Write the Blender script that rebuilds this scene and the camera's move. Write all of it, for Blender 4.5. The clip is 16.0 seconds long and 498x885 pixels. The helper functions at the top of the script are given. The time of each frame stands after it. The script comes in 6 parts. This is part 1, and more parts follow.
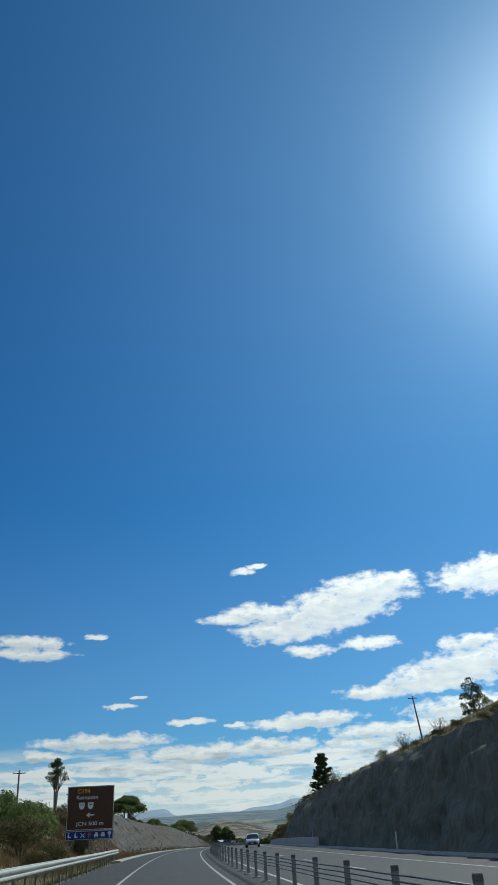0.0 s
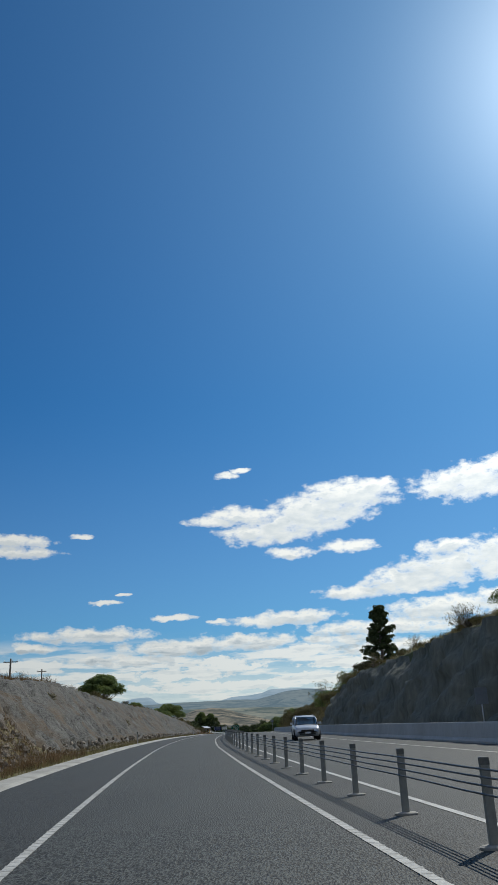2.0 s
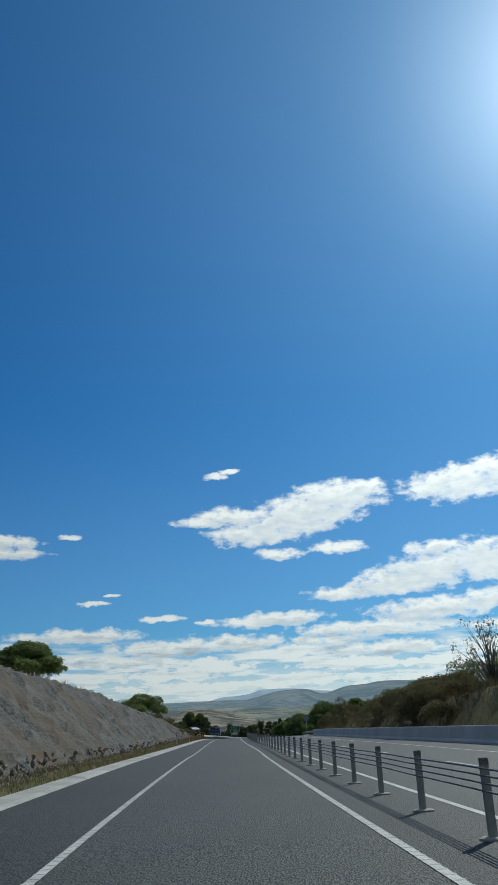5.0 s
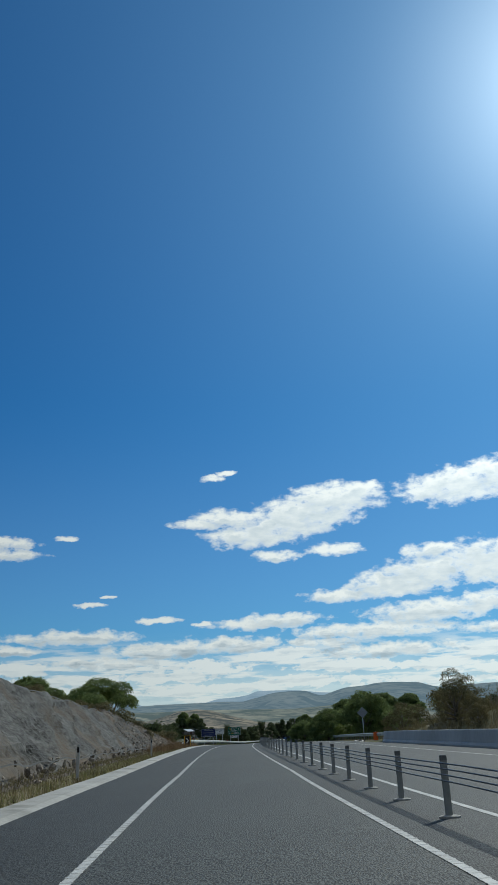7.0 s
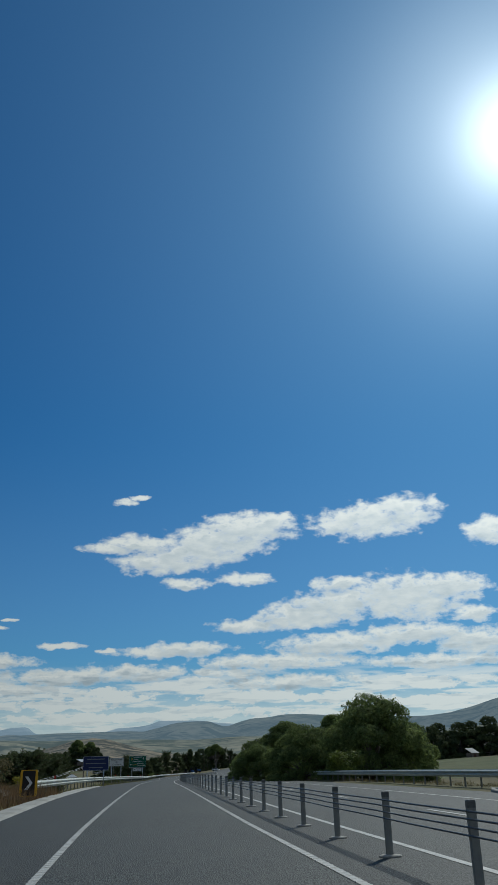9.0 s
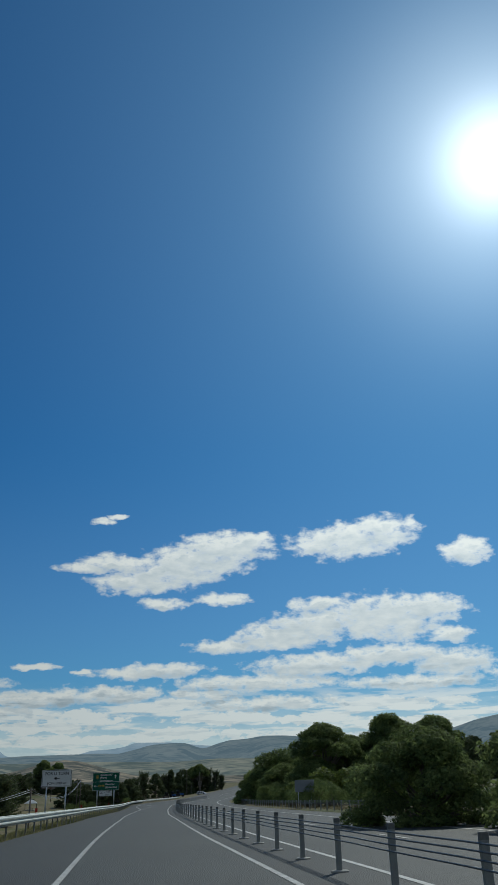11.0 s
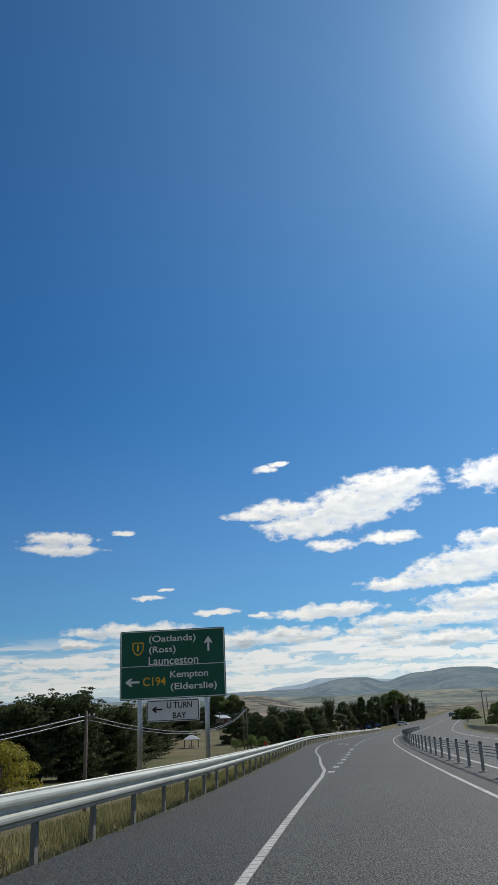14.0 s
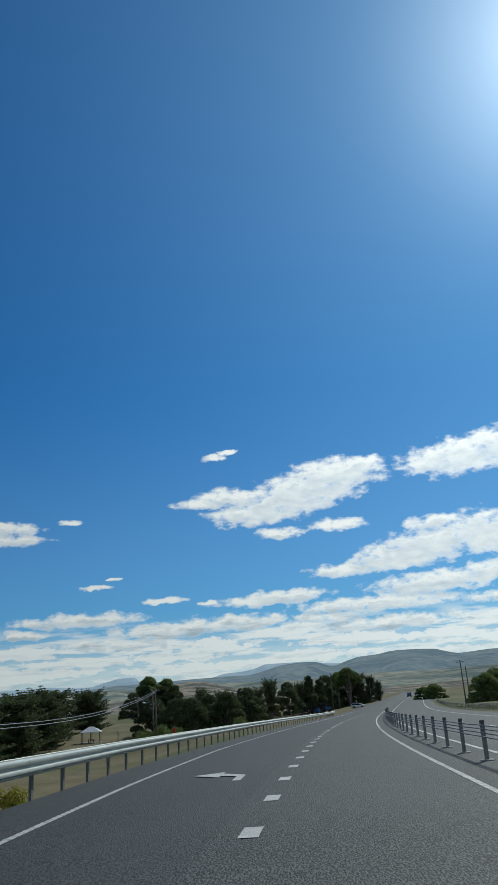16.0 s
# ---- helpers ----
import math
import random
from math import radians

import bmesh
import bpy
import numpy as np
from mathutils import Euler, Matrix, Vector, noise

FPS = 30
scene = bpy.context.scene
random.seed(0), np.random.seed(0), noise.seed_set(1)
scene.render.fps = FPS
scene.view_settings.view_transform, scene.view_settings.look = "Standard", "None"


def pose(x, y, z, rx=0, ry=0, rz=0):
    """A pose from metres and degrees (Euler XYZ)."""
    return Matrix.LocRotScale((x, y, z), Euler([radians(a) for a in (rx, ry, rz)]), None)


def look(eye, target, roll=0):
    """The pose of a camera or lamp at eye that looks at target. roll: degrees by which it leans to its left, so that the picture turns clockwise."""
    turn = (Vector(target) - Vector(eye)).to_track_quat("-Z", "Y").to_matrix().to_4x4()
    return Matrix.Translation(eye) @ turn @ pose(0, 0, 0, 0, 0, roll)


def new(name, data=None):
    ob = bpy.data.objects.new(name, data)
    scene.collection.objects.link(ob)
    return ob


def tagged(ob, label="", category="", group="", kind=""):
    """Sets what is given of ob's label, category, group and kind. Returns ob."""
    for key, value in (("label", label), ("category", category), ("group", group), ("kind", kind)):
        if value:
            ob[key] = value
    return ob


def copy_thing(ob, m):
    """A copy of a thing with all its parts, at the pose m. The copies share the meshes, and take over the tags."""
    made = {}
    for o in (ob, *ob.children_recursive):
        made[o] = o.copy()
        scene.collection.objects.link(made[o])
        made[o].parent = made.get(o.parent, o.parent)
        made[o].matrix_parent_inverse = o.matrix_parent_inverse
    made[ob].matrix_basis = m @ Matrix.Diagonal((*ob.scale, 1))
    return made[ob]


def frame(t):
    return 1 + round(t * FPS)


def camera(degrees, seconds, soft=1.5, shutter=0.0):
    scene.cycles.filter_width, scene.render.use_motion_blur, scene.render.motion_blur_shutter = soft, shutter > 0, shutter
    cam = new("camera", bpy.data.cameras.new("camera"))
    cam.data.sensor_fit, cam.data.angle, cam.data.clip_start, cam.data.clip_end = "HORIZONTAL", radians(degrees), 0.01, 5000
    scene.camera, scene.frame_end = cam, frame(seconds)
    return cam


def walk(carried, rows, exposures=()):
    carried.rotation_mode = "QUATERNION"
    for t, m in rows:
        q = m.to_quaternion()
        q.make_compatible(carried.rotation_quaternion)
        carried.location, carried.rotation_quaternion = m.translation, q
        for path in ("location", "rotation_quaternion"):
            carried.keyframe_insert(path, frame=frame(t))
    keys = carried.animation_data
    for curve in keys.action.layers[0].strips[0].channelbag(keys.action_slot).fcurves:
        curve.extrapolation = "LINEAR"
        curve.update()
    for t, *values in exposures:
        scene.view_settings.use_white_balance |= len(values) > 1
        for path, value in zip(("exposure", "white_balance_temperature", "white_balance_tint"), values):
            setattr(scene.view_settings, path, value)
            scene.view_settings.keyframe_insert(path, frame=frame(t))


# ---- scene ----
cam = camera(35.9, 16.0, soft=1.25)
PATH = [
    (0, (0.000, 0.000, 1.185), (-0.711, 8.882, 5.725), -2.95),
    (0.5, (-2.845, 13.708, 1.143), (-3.478, 22.638, 5.598), -2.90),
    (1, (-5.585, 27.437, 1.113), (-6.181, 36.497, 5.304), -3.09),
    (1.5, (-8.208, 41.189, 1.094), (-8.854, 50.492, 4.705), -2.58),
    (2, (-10.706, 54.964, 1.080), (-11.317, 64.347, 4.484), -2.26),
    (2.5, (-13.065, 68.764, 1.055), (-13.665, 78.185, 4.355), -2.28),
    (3, (-15.272, 82.589, 1.008), (-15.786, 92.016, 4.304), -1.88),
    (3.5, (-17.318, 96.439, 0.947), (-17.774, 105.838, 4.330), -2.55),
    (4, (-19.205, 110.311, 0.878), (-19.641, 119.694, 4.308), -2.62),
    (4.5, (-20.943, 124.202, 0.800), (-21.388, 133.584, 4.232), -2.52),
    (5, (-22.528, 138.112, 0.713), (-22.996, 147.501, 4.124), -2.37),
    (5.5, (-23.969, 152.038, 0.614), (-24.457, 161.432, 4.006), -2.28),
    (6, (-25.293, 165.975, 0.505), (-25.785, 175.367, 3.902), -2.34),
    (6.5, (-26.570, 179.917, 0.383), (-27.046, 189.299, 3.810), -2.76),
    (7, (-28.026, 193.841, 0.249), (-28.458, 203.223, 3.681), -2.23),
    (7.5, (-29.538, 207.759, 0.110), (-29.835, 217.140, 3.560), -0.89),
    (8, (-30.919, 221.690, -0.018), (-30.868, 231.072, 3.445), -0.63),
    (8.5, (-32.140, 235.637, -0.144), (-31.523, 244.937, 3.480), -1.38),
    (9, (-33.240, 249.594, -0.291), (-32.590, 258.846, 3.447), -1.39),
    (9.5, (-34.197, 263.561, -0.468), (-33.481, 272.769, 3.365), -1.33),
    (10, (-35.029, 277.536, -0.677), (-34.209, 286.703, 3.234), -1.29),
    (10.5, (-35.788, 291.515, -0.915), (-34.882, 300.654, 3.044), -1.35),
    (11, (-36.531, 305.496, -1.181), (-35.611, 314.629, 2.786), -1.57),
    (11.5, (-37.274, 319.476, -1.476), (-36.471, 328.638, 2.450), -2.02),
    (12, (-37.990, 333.458, -1.795), (-37.439, 342.673, 2.049), -2.60),
    (12.5, (-38.615, 347.444, -2.129), (-38.597, 356.730, 1.581), -1.45),
    (13, (-39.080, 361.436, -2.472), (-40.081, 370.754, 1.018), -1.15),
    (13.5, (-39.361, 375.433, -2.819), (-40.574, 384.755, 0.591), -2.20),
    (14, (-39.475, 389.432, -3.165), (-40.577, 398.791, 0.183), -2.75),
    (14.5, (-39.479, 403.432, -3.502), (-40.455, 412.832, -0.232), -3.06),
    (15, (-39.432, 417.432, -3.822), (-40.371, 426.857, -0.612), -3.44),
    (15.5, (-39.352, 431.432, -4.119), (-40.095, 440.887, -0.948), -3.36),
    (16, (-39.209, 445.431, -4.397), (-39.661, 454.906, -1.230), -4.11),
]
walk(cam, [(t, look(eye, target, roll)) for t, eye, target, roll in PATH], exposures=[(0.0, -0.03, 6220, 1), (1.5, -0.06, 6220, 1), (2.0, -0.03, 6520, 6), (2.4, -0.08, 6220, 1), (3.0, -0.11, 6220, 1), (6.5, -0.13, 6220, 1), (8.0, -0.27, 6220, 1), (9.0, -0.5, 6220, 1), (11.5, -0.47, 6220, 1), (12.3, -0.29, 6220, 1), (13.0, -0.08, 6420, 5), (13.6, 0.0, 6770, 10), (14.0, 0.02, 6670, 9), (14.5, -0.05, 6420, 5), (15.0, -0.01, 6520, 6), (15.5, 0.02, 6570, 7), (16.0, -0.16, 6220, 2)])

# ---- sky, sun ----
SUN_AZ, SUN_EL = 28.8, 40.8          # degrees to the right of +y, and above the horizon
world = bpy.data.worlds.new("world")
scene.world = world
world.use_nodes = True
wt = world.node_tree
wt.nodes.clear()


def wn(kind, **props):
    n = wt.nodes.new(kind)
    for key, value in props.items():
        if key == "operation":
            n.operation = value
    return n


def wmath(op, a, b=None, c=None, clamp=False):
    n = wt.nodes.new("ShaderNodeMath")
    n.operation, n.use_clamp = op, clamp
    for i, v in enumerate((a, b, c)):
        if v is None:
            continue
        if isinstance(v, (int, float)):
            n.inputs[i].default_value = v
        else:
            wt.links.new(v, n.inputs[i])
    return n.outputs[0]


def wvec(op, a, b, c=None):
    n = wt.nodes.new("ShaderNodeVectorMath")
    n.operation = op
    for i, v in enumerate((a, b, c)):
        if v is None:
            continue
        if isinstance(v, tuple):
            n.inputs[i].default_value = v
        else:
            wt.links.new(v, n.inputs[i])
    return n


def wnoise(vec, scale, detail, rough=0.6):
    n = wt.nodes.new("ShaderNodeTexNoise")
    n.inputs["Scale"].default_value, n.inputs["Detail"].default_value, n.inputs["Roughness"].default_value = scale, detail, rough
    wt.links.new(vec, n.inputs["Vector"])
    return n


sky = wt.nodes.new("ShaderNodeTexSky")
sky.sky_type, sky.sun_disc = "NISHITA", False
sky.sun_elevation, sky.sun_rotation = radians(SUN_EL), radians(SUN_AZ)
sky.altitude, sky.air_density, sky.dust_density, sky.ozone_density = 300, 1.0, 0.4, 2.0

# Clouds by bearing (degrees to the right of +y), height above the horizon, half width and half height.
CUMULUS = [
    (-6.6, 14.1, 2.2, 0.40), (-4.4, 14.6, 2.6, 0.55), (-2.9, 13.1, 3.2, 0.85), (-0.6, 13.75, 3.6, 1.1), (1.6, 14.6, 4.0, 1.2), (3.6, 15.5, 3.6, 1.2), (5.8, 16.0, 1.8, 0.8),
    (-0.9, 11.6, 1.8, 0.42), (3.4, 11.85, 2.2, 0.45), (-5.6, 17.45, 0.95, 0.26), (-4.5, 17.8, 0.85, 0.18), (13.2, 15.8, 4.2, 1.2),
    (15.6, 16.3, 2.7, 1.05), (11.1, 15.5, 2.2, 0.6), (21.7, 14.4, 1.7, 0.9),
]
BANKS = [
    (3.6, 8.5, 2.6, 0.48), (7.8, 9.1, 3.9, 0.95), (10.3, 9.9, 3.9, 1.05), (10.4, 11.3, 1.9, 0.55), (15.2, 10.1, 4.4, 1.65),
    (18.1, 10.6, 3.1, 1.0), (19.8, 8.8, 1.6, 0.55), (-21.2, 12.7, 2.6, 0.42), (-20.9, 11.9, 2.5, 0.48), (-16.4, 13.0, 0.75, 0.22),
    (-14.6, 8.35, 1.15, 0.17), (-13.3, 8.9, 0.4, 0.12), (-9.8, 7.25, 1.6, 0.2), (-6.5, 6.9, 0.75, 0.17), (-0.8, 7.0, 3.2, 0.5), (-3.4, 6.75, 2.8, 0.38),
    (10.2, 7.1, 4.6, 0.75), (15.6, 7.6, 4.0, 0.7), (20.0, 6.9, 2.8, 0.9), (5.8, 6.0, 6.0, 0.55), (17.0, 5.7, 5.0, 0.55), (26.0, 6.0, 4.0, 0.6),
    (-15.9, 6.1, 4.6, 0.5), (-19.5, 5.25, 1.8, 0.36), (-9.4, 5.15, 4.4, 0.55), (-4.6, 5.35, 4.4, 0.6), (1.8, 5.3, 2.6, 0.42), (6.6, 4.6, 5.8, 0.55), (-13.4, 4.35, 4.4, 0.5),
]
STREAKS = [
    (-0.4, 4.6, 3.0, 0.4), (-6.4, 3.9, 3.8, 0.5), (3.2, 3.75, 4.4, 0.45), (9.6, 3.5, 4.0, 0.42), (15.6, 4.3, 5.4, 0.5), (-9.4, 3.3, 4.4, 0.45), (-15.4, 3.2, 4.4, 0.4),
    (16.4, 3.1, 6.0, 0.4), (1.0, 2.7, 5.0, 0.42), (-6.5, 2.4, 6.4, 0.45), (9.0, 2.4, 6.0, 0.36), (-20.0, 4.0, 4.0, 0.5), (-19.0, 2.6, 6.0, 0.4),
]
way = wt.nodes.new("ShaderNodeTexCoord").outputs["Generated"]
sep = wt.nodes.new("ShaderNodeSeparateXYZ")
wt.links.new(way, sep.inputs[0])
bearing = wmath("MULTIPLY", wmath("ARCTAN2", sep.outputs[0], sep.outputs[1]), 57.2958)
height = wmath("MULTIPLY", wmath("ARCSINE", sep.outputs[2]), 57.2958)
comb = wt.nodes.new("ShaderNodeCombineXYZ")
wt.links.new(bearing, comb.inputs[0])
wt.links.new(height, comb.inputs[1])
flat = comb.outputs[0]
# ragged edges: a broad displacement of the outlines, and fine billows on them
lump = wnoise(wvec("MULTIPLY", flat, (0.45, 0.8, 1.0)).outputs[0], 1.0, 4.0, 0.6)
warp = wvec("MULTIPLY", wvec("SUBTRACT", lump.outputs["Color"], (0.5, 0.5, 0.5)).outputs[0], (2.0, 0.8, 0.0)).outputs[0]
place = wvec("ADD", flat, warp).outputs[0]
fine = wnoise(wvec("MULTIPLY", flat, (0.85, 1.45, 1.0)).outputs[0], 1.0, 9.0, 0.60)


def cover(blobs, above=0.0):
    """The nearest blob's closeness at that many degrees above: 1 at its middle, 0 at its rim, less outside."""
    total = None
    for a, e, rx, ry in blobs:
        e -= above
        q = wvec("MULTIPLY_ADD", place, (1 / rx, 1 / ry, 0.0), (-a / rx, -e / ry, 0.0)).outputs[0]
        d = wvec("DOT_PRODUCT", q, q).outputs["Value"]
        total = d if total is None else wmath("MINIMUM", total, d)
    return wmath("SUBTRACT", 1.0, total)


def soft_step(value, low, high):
    n = wt.nodes.new("ShaderNodeMapRange")
    n.interpolation_type = "SMOOTHSTEP"
    wt.links.new(value, n.inputs["Value"])
    n.inputs["From Min"].default_value, n.inputs["From Max"].default_value = low, high
    return n.outputs[0]


dense = wmath("MAXIMUM", cover(CUMULUS), cover(BANKS))
ragged = wmath("MULTIPLY_ADD", fine.outputs["Fac"], 3.9, -1.85)
body = wmath("ADD", dense, ragged)
thick = wmath("MULTIPLY", soft_step(body, -0.55, 1.0), 0.97)
streak = wmath("ADD", cover(STREAKS), wmath("MULTIPLY", ragged, 1.1))
thin = wmath("MULTIPLY", soft_step(streak, -0.2, 0.6), 0.9)
# a low deck of flat rolls towards the horizon, bright along their tops and grey below
slant = wvec("ADD", flat, (0.0, 0.28, 0.0)).outputs[0]
deck, deck_up = (wnoise(wvec("MULTIPLY", where, (0.20, 1.55, 1.0)).outputs[0], 1.0, 6.0, 0.58) for where in (flat, slant))
low_deck = wmath("MULTIPLY", wmath("MULTIPLY", soft_step(deck.outputs["Fac"], 0.38, 0.58), soft_step(height, 6.4, 4.2)), 0.9)
haze = wmath("ADD", wmath("MULTIPLY", soft_step(height, 6.5, 1.0), 0.60), wmath("MULTIPLY", soft_step(height, 24.0, 2.0), 0.10))
# the same broken cloud, added unseen to the sides and behind for fill light
round_ = wnoise(wvec("MULTIPLY", way, (2.6, 2.6, 6.5)).outputs[0], 1.0, 6.0, 0.6)
aside = soft_step(wmath("ABSOLUTE", bearing), 44.0, 66.0)
fill_cloud = wmath("MULTIPLY", wmath("MULTIPLY", soft_step(round_.outputs["Fac"], 0.47, 0.60), aside), 0.92)
cloud = wmath("MAXIMUM", wmath("MAXIMUM", wmath("MAXIMUM", thick, thin), fill_cloud), wmath("MAXIMUM", low_deck, haze), clamp=True)
front = wmath("GREATER_THAN", sep.outputs[2], -0.02)
cloud = wmath("MULTIPLY", cloud, front)
# grey undersides where there is more cloud above, and faint hollows in the billows
over = wmath("ADD", wmath("MAXIMUM", cover(CUMULUS, 0.55), cover(BANKS, 0.40)), ragged)
under = wmath("MULTIPLY", soft_step(over, -0.1, 0.9), soft_step(body, 0.0, 0.8))
hollow = wnoise(wvec("MULTIPLY", flat, (0.7, 1.7, 1.0)).outputs[0], 1.0, 5.0, 0.55)
rolls = wmath("MULTIPLY", soft_step(wmath("SUBTRACT", deck_up.outputs["Fac"], deck.outputs["Fac"]), -0.05, 0.10), wmath("MULTIPLY", soft_step(height, 8.0, 4.5), 0.22))
shade = wmath("SUBTRACT", wmath("SUBTRACT", wmath("MULTIPLY_ADD", hollow.outputs["Fac"], 0.62, 0.44), wmath("MULTIPLY", under, 0.34)), rolls)
ramp = wt.nodes.new("ShaderNodeValToRGB")
ramp.color_ramp.elements[0].position, ramp.color_ramp.elements[0].color = 0.08, (0.46, 0.54, 0.61, 1)
ramp.color_ramp.elements[1].position, ramp.color_ramp.elements[1].color = 0.66, (1.0, 1.0, 0.98, 1)
mid = ramp.color_ramp.elements.new(0.36)
mid.color = (0.74, 0.79, 0.83, 1)
wt.links.new(shade, ramp.inputs[0])
SKY_STRENGTH = 0.0775
# a clear, deep blue southern sky, paler round the sun
up = soft_step(height, 6.0, 44.0)
tint = wt.nodes.new("ShaderNodeMix")
tint.data_type = "VECTOR"
tint.inputs[4].default_value, tint.inputs[5].default_value = (0.132, 0.540, 0.915), (0.152, 0.515, 0.90)
wt.links.new(up, tint.inputs[0])
tinted = wvec("MULTIPLY", sky.outputs[0], tint.outputs[1]).outputs[0]
sun_xyz = (math.sin(radians(SUN_AZ)) * math.cos(radians(SUN_EL)), math.cos(radians(SUN_AZ)) * math.cos(radians(SUN_EL)), math.sin(radians(SUN_EL)))
near_sun = wmath("MAXIMUM", wvec("DOT_PRODUCT", way, sun_xyz).outputs["Value"], 0.0)
aureole = wmath("ADD", wmath("ADD", wmath("MULTIPLY", wmath("POWER", near_sun, 650.0), 16.0), wmath("MULTIPLY", wmath("POWER", near_sun, 90.0), 8.0)), wmath("MULTIPLY", wmath("POWER", near_sun, 14.0), 1.1))
glow = wt.nodes.new("ShaderNodeVectorMath")
glow.operation = "SCALE"
glow.inputs[0].default_value = (0.98, 0.98, 0.96)
wt.links.new(aureole, glow.inputs["Scale"])
wide = wt.nodes.new("ShaderNodeVectorMath")
wide.operation = "SCALE"
wide.inputs[0].default_value = (0.30, 0.66, 0.92)
wt.links.new(wmath("MULTIPLY", wmath("POWER", near_sun, 4.0), 1.9), wide.inputs["Scale"])
blue = wvec("ADD", wvec("ADD", tinted, wide.outputs[0]).outputs[0], glow.outputs[0]).outputs[0]
bg_sky, bg_cloud, mix_sky, w_out = wt.nodes.new("ShaderNodeBackground"), wt.nodes.new("ShaderNodeBackground"), wt.nodes.new("ShaderNodeMixShader"), wt.nodes.new("ShaderNodeOutputWorld")
wt.links.new(blue, bg_sky.inputs["Color"])
bg_sky.inputs["Strength"].default_value = SKY_STRENGTH
wt.links.new(ramp.outputs[0], bg_cloud.inputs["Color"])
wt.links.new(wmath("MULTIPLY_ADD", wmath("POWER", near_sun, 4.0), 0.95, 0.60), bg_cloud.inputs["Strength"])
wt.links.new(cloud, mix_sky.inputs[0])
wt.links.new(bg_sky.outputs[0], mix_sky.inputs[1])
wt.links.new(bg_cloud.outputs[0], mix_sky.inputs[2])
wt.links.new(mix_sky.outputs[0], w_out.inputs["Surface"])

sun = new("sun", bpy.data.lights.new("sun", "SUN"))
sun.data.energy, sun.data.angle, sun.data.color = 3.4, radians(0.55), (1.0, 0.95, 0.88)
sun_way = Vector((math.sin(radians(SUN_AZ)) * math.cos(radians(SUN_EL)), math.cos(radians(SUN_AZ)) * math.cos(radians(SUN_EL)), math.sin(radians(SUN_EL))))
sun.matrix_world = look(tuple(sun_way * 100), (0, 0, 0))

# ---- the road's line: distance along it, heading (degrees to the left of +y) and grade ----
HEAD = [(-150, 13.5), (0, 11.93), (56, 10.0), (112, 7.44), (168, 5.25), (224, 5.18), (280, 3.21), (336, 2.8), (392, 0.19), (448, -0.8),
        (504, -4.2), (560, -5.9), (616, -7.0), (672, -7.8), (728, -8.6), (784, -8.9), (1000, -9.0), (1300, -9.0)]
GRADE = [(-150, -0.003), (0, -0.0033), (56, -0.0012), (84, -0.0040), (112, -0.0052), (168, -0.0082), (202, -0.0100), (224, -0.0088), (280, -0.016), (336, -0.0234), (392, -0.0245), (448, -0.0193),
         (504, -0.018), (560, -0.016), (616, -0.008), (672, 0.0), (728, 0.003), (1300, 0.003)]
# from the driven line to the edge line along the median
EDGE = [(-150, 2.0), (64, 2.0), (92, 1.95), (103, 1.88), (177, 1.87), (222, 2.46), (246, 2.42), (270, 2.30), (335, 2.48), (350, 2.62), (362, 2.68), (377, 2.5), (395, 2.42), (406, 2.32), (414, 2.28), (440, 2.25), (1300, 2.25)]


def smooth(knots, s):
    k, v = np.array(knots, float).T
    m = np.gradient(v, k)
    s = np.clip(s, k[0], k[-1])
    i = np.clip(np.searchsorted(k, s, side="right") - 1, 0, len(k) - 2)
    h = k[i + 1] - k[i]
    u = (s - k[i]) / h
    return (2*u**3 - 3*u**2 + 1)*v[i] + (u**3 - 2*u**2 + u)*h*m[i] + (-2*u**3 + 3*u**2)*v[i + 1] + (u**3 - u**2)*h*m[i + 1]


def lin(knots, s):
    k, v = np.array(knots, float).T
    return np.interp(s, k, v)


LINE_S = np.arange(-150, 1301.0)
# the driver drifts a little towards the shoulder on the way out of the cutting
drift = np.clip((LINE_S - 177) / 12, 0, 1) * np.clip((222 - LINE_S) / 12, 0, 1)
line_head = np.radians(smooth(HEAD, LINE_S) + 0.95 * drift)
steps = np.stack([-np.sin(line_head), np.cos(line_head), smooth(GRADE, LINE_S)], -1)
LINE = np.vstack([[0, 0, 0], np.cumsum((steps[1:] + steps[:-1]) / 2, 0)])
LINE -= LINE[150]


def at(s, v, h=0.0):
    """World place: s metres along, v metres to the right of the median's edge line, h above the road."""
    s, v, h = np.broadcast_arrays(np.asarray(s, float), np.asarray(v, float), np.asarray(h, float))
    p = np.stack([np.interp(s, LINE_S, LINE[:, n]) for n in range(3)], -1)
    a = np.interp(s, LINE_S, line_head)
    u = v + lin(EDGE, s)
    p[..., 0] += u * np.cos(a)
    p[..., 1] += u * np.sin(a)
    p[..., 2] += h
    return p


def heading(s):
    return float(np.interp(s, LINE_S, line_head))


def along(x, y):
    """The s and v of a place."""
    s = float(y)
    for _ in range(12):
        p = [np.interp(s, LINE_S, LINE[:, n]) for n in range(2)]
        a = heading(s)
        dx, dy = x - p[0], y - p[1]
        s += -dx * math.sin(a) + dy * math.cos(a)
    return s, dx * math.cos(a) + dy * math.sin(a) - float(lin(EDGE, s))


def settle(y):
    """How far (x, z) the country beyond the cutting lies off its first survey."""
    k = min(max((y - 90) / 125, 0.0), 1.0)
    return -0.545 * k, -0.525 * k


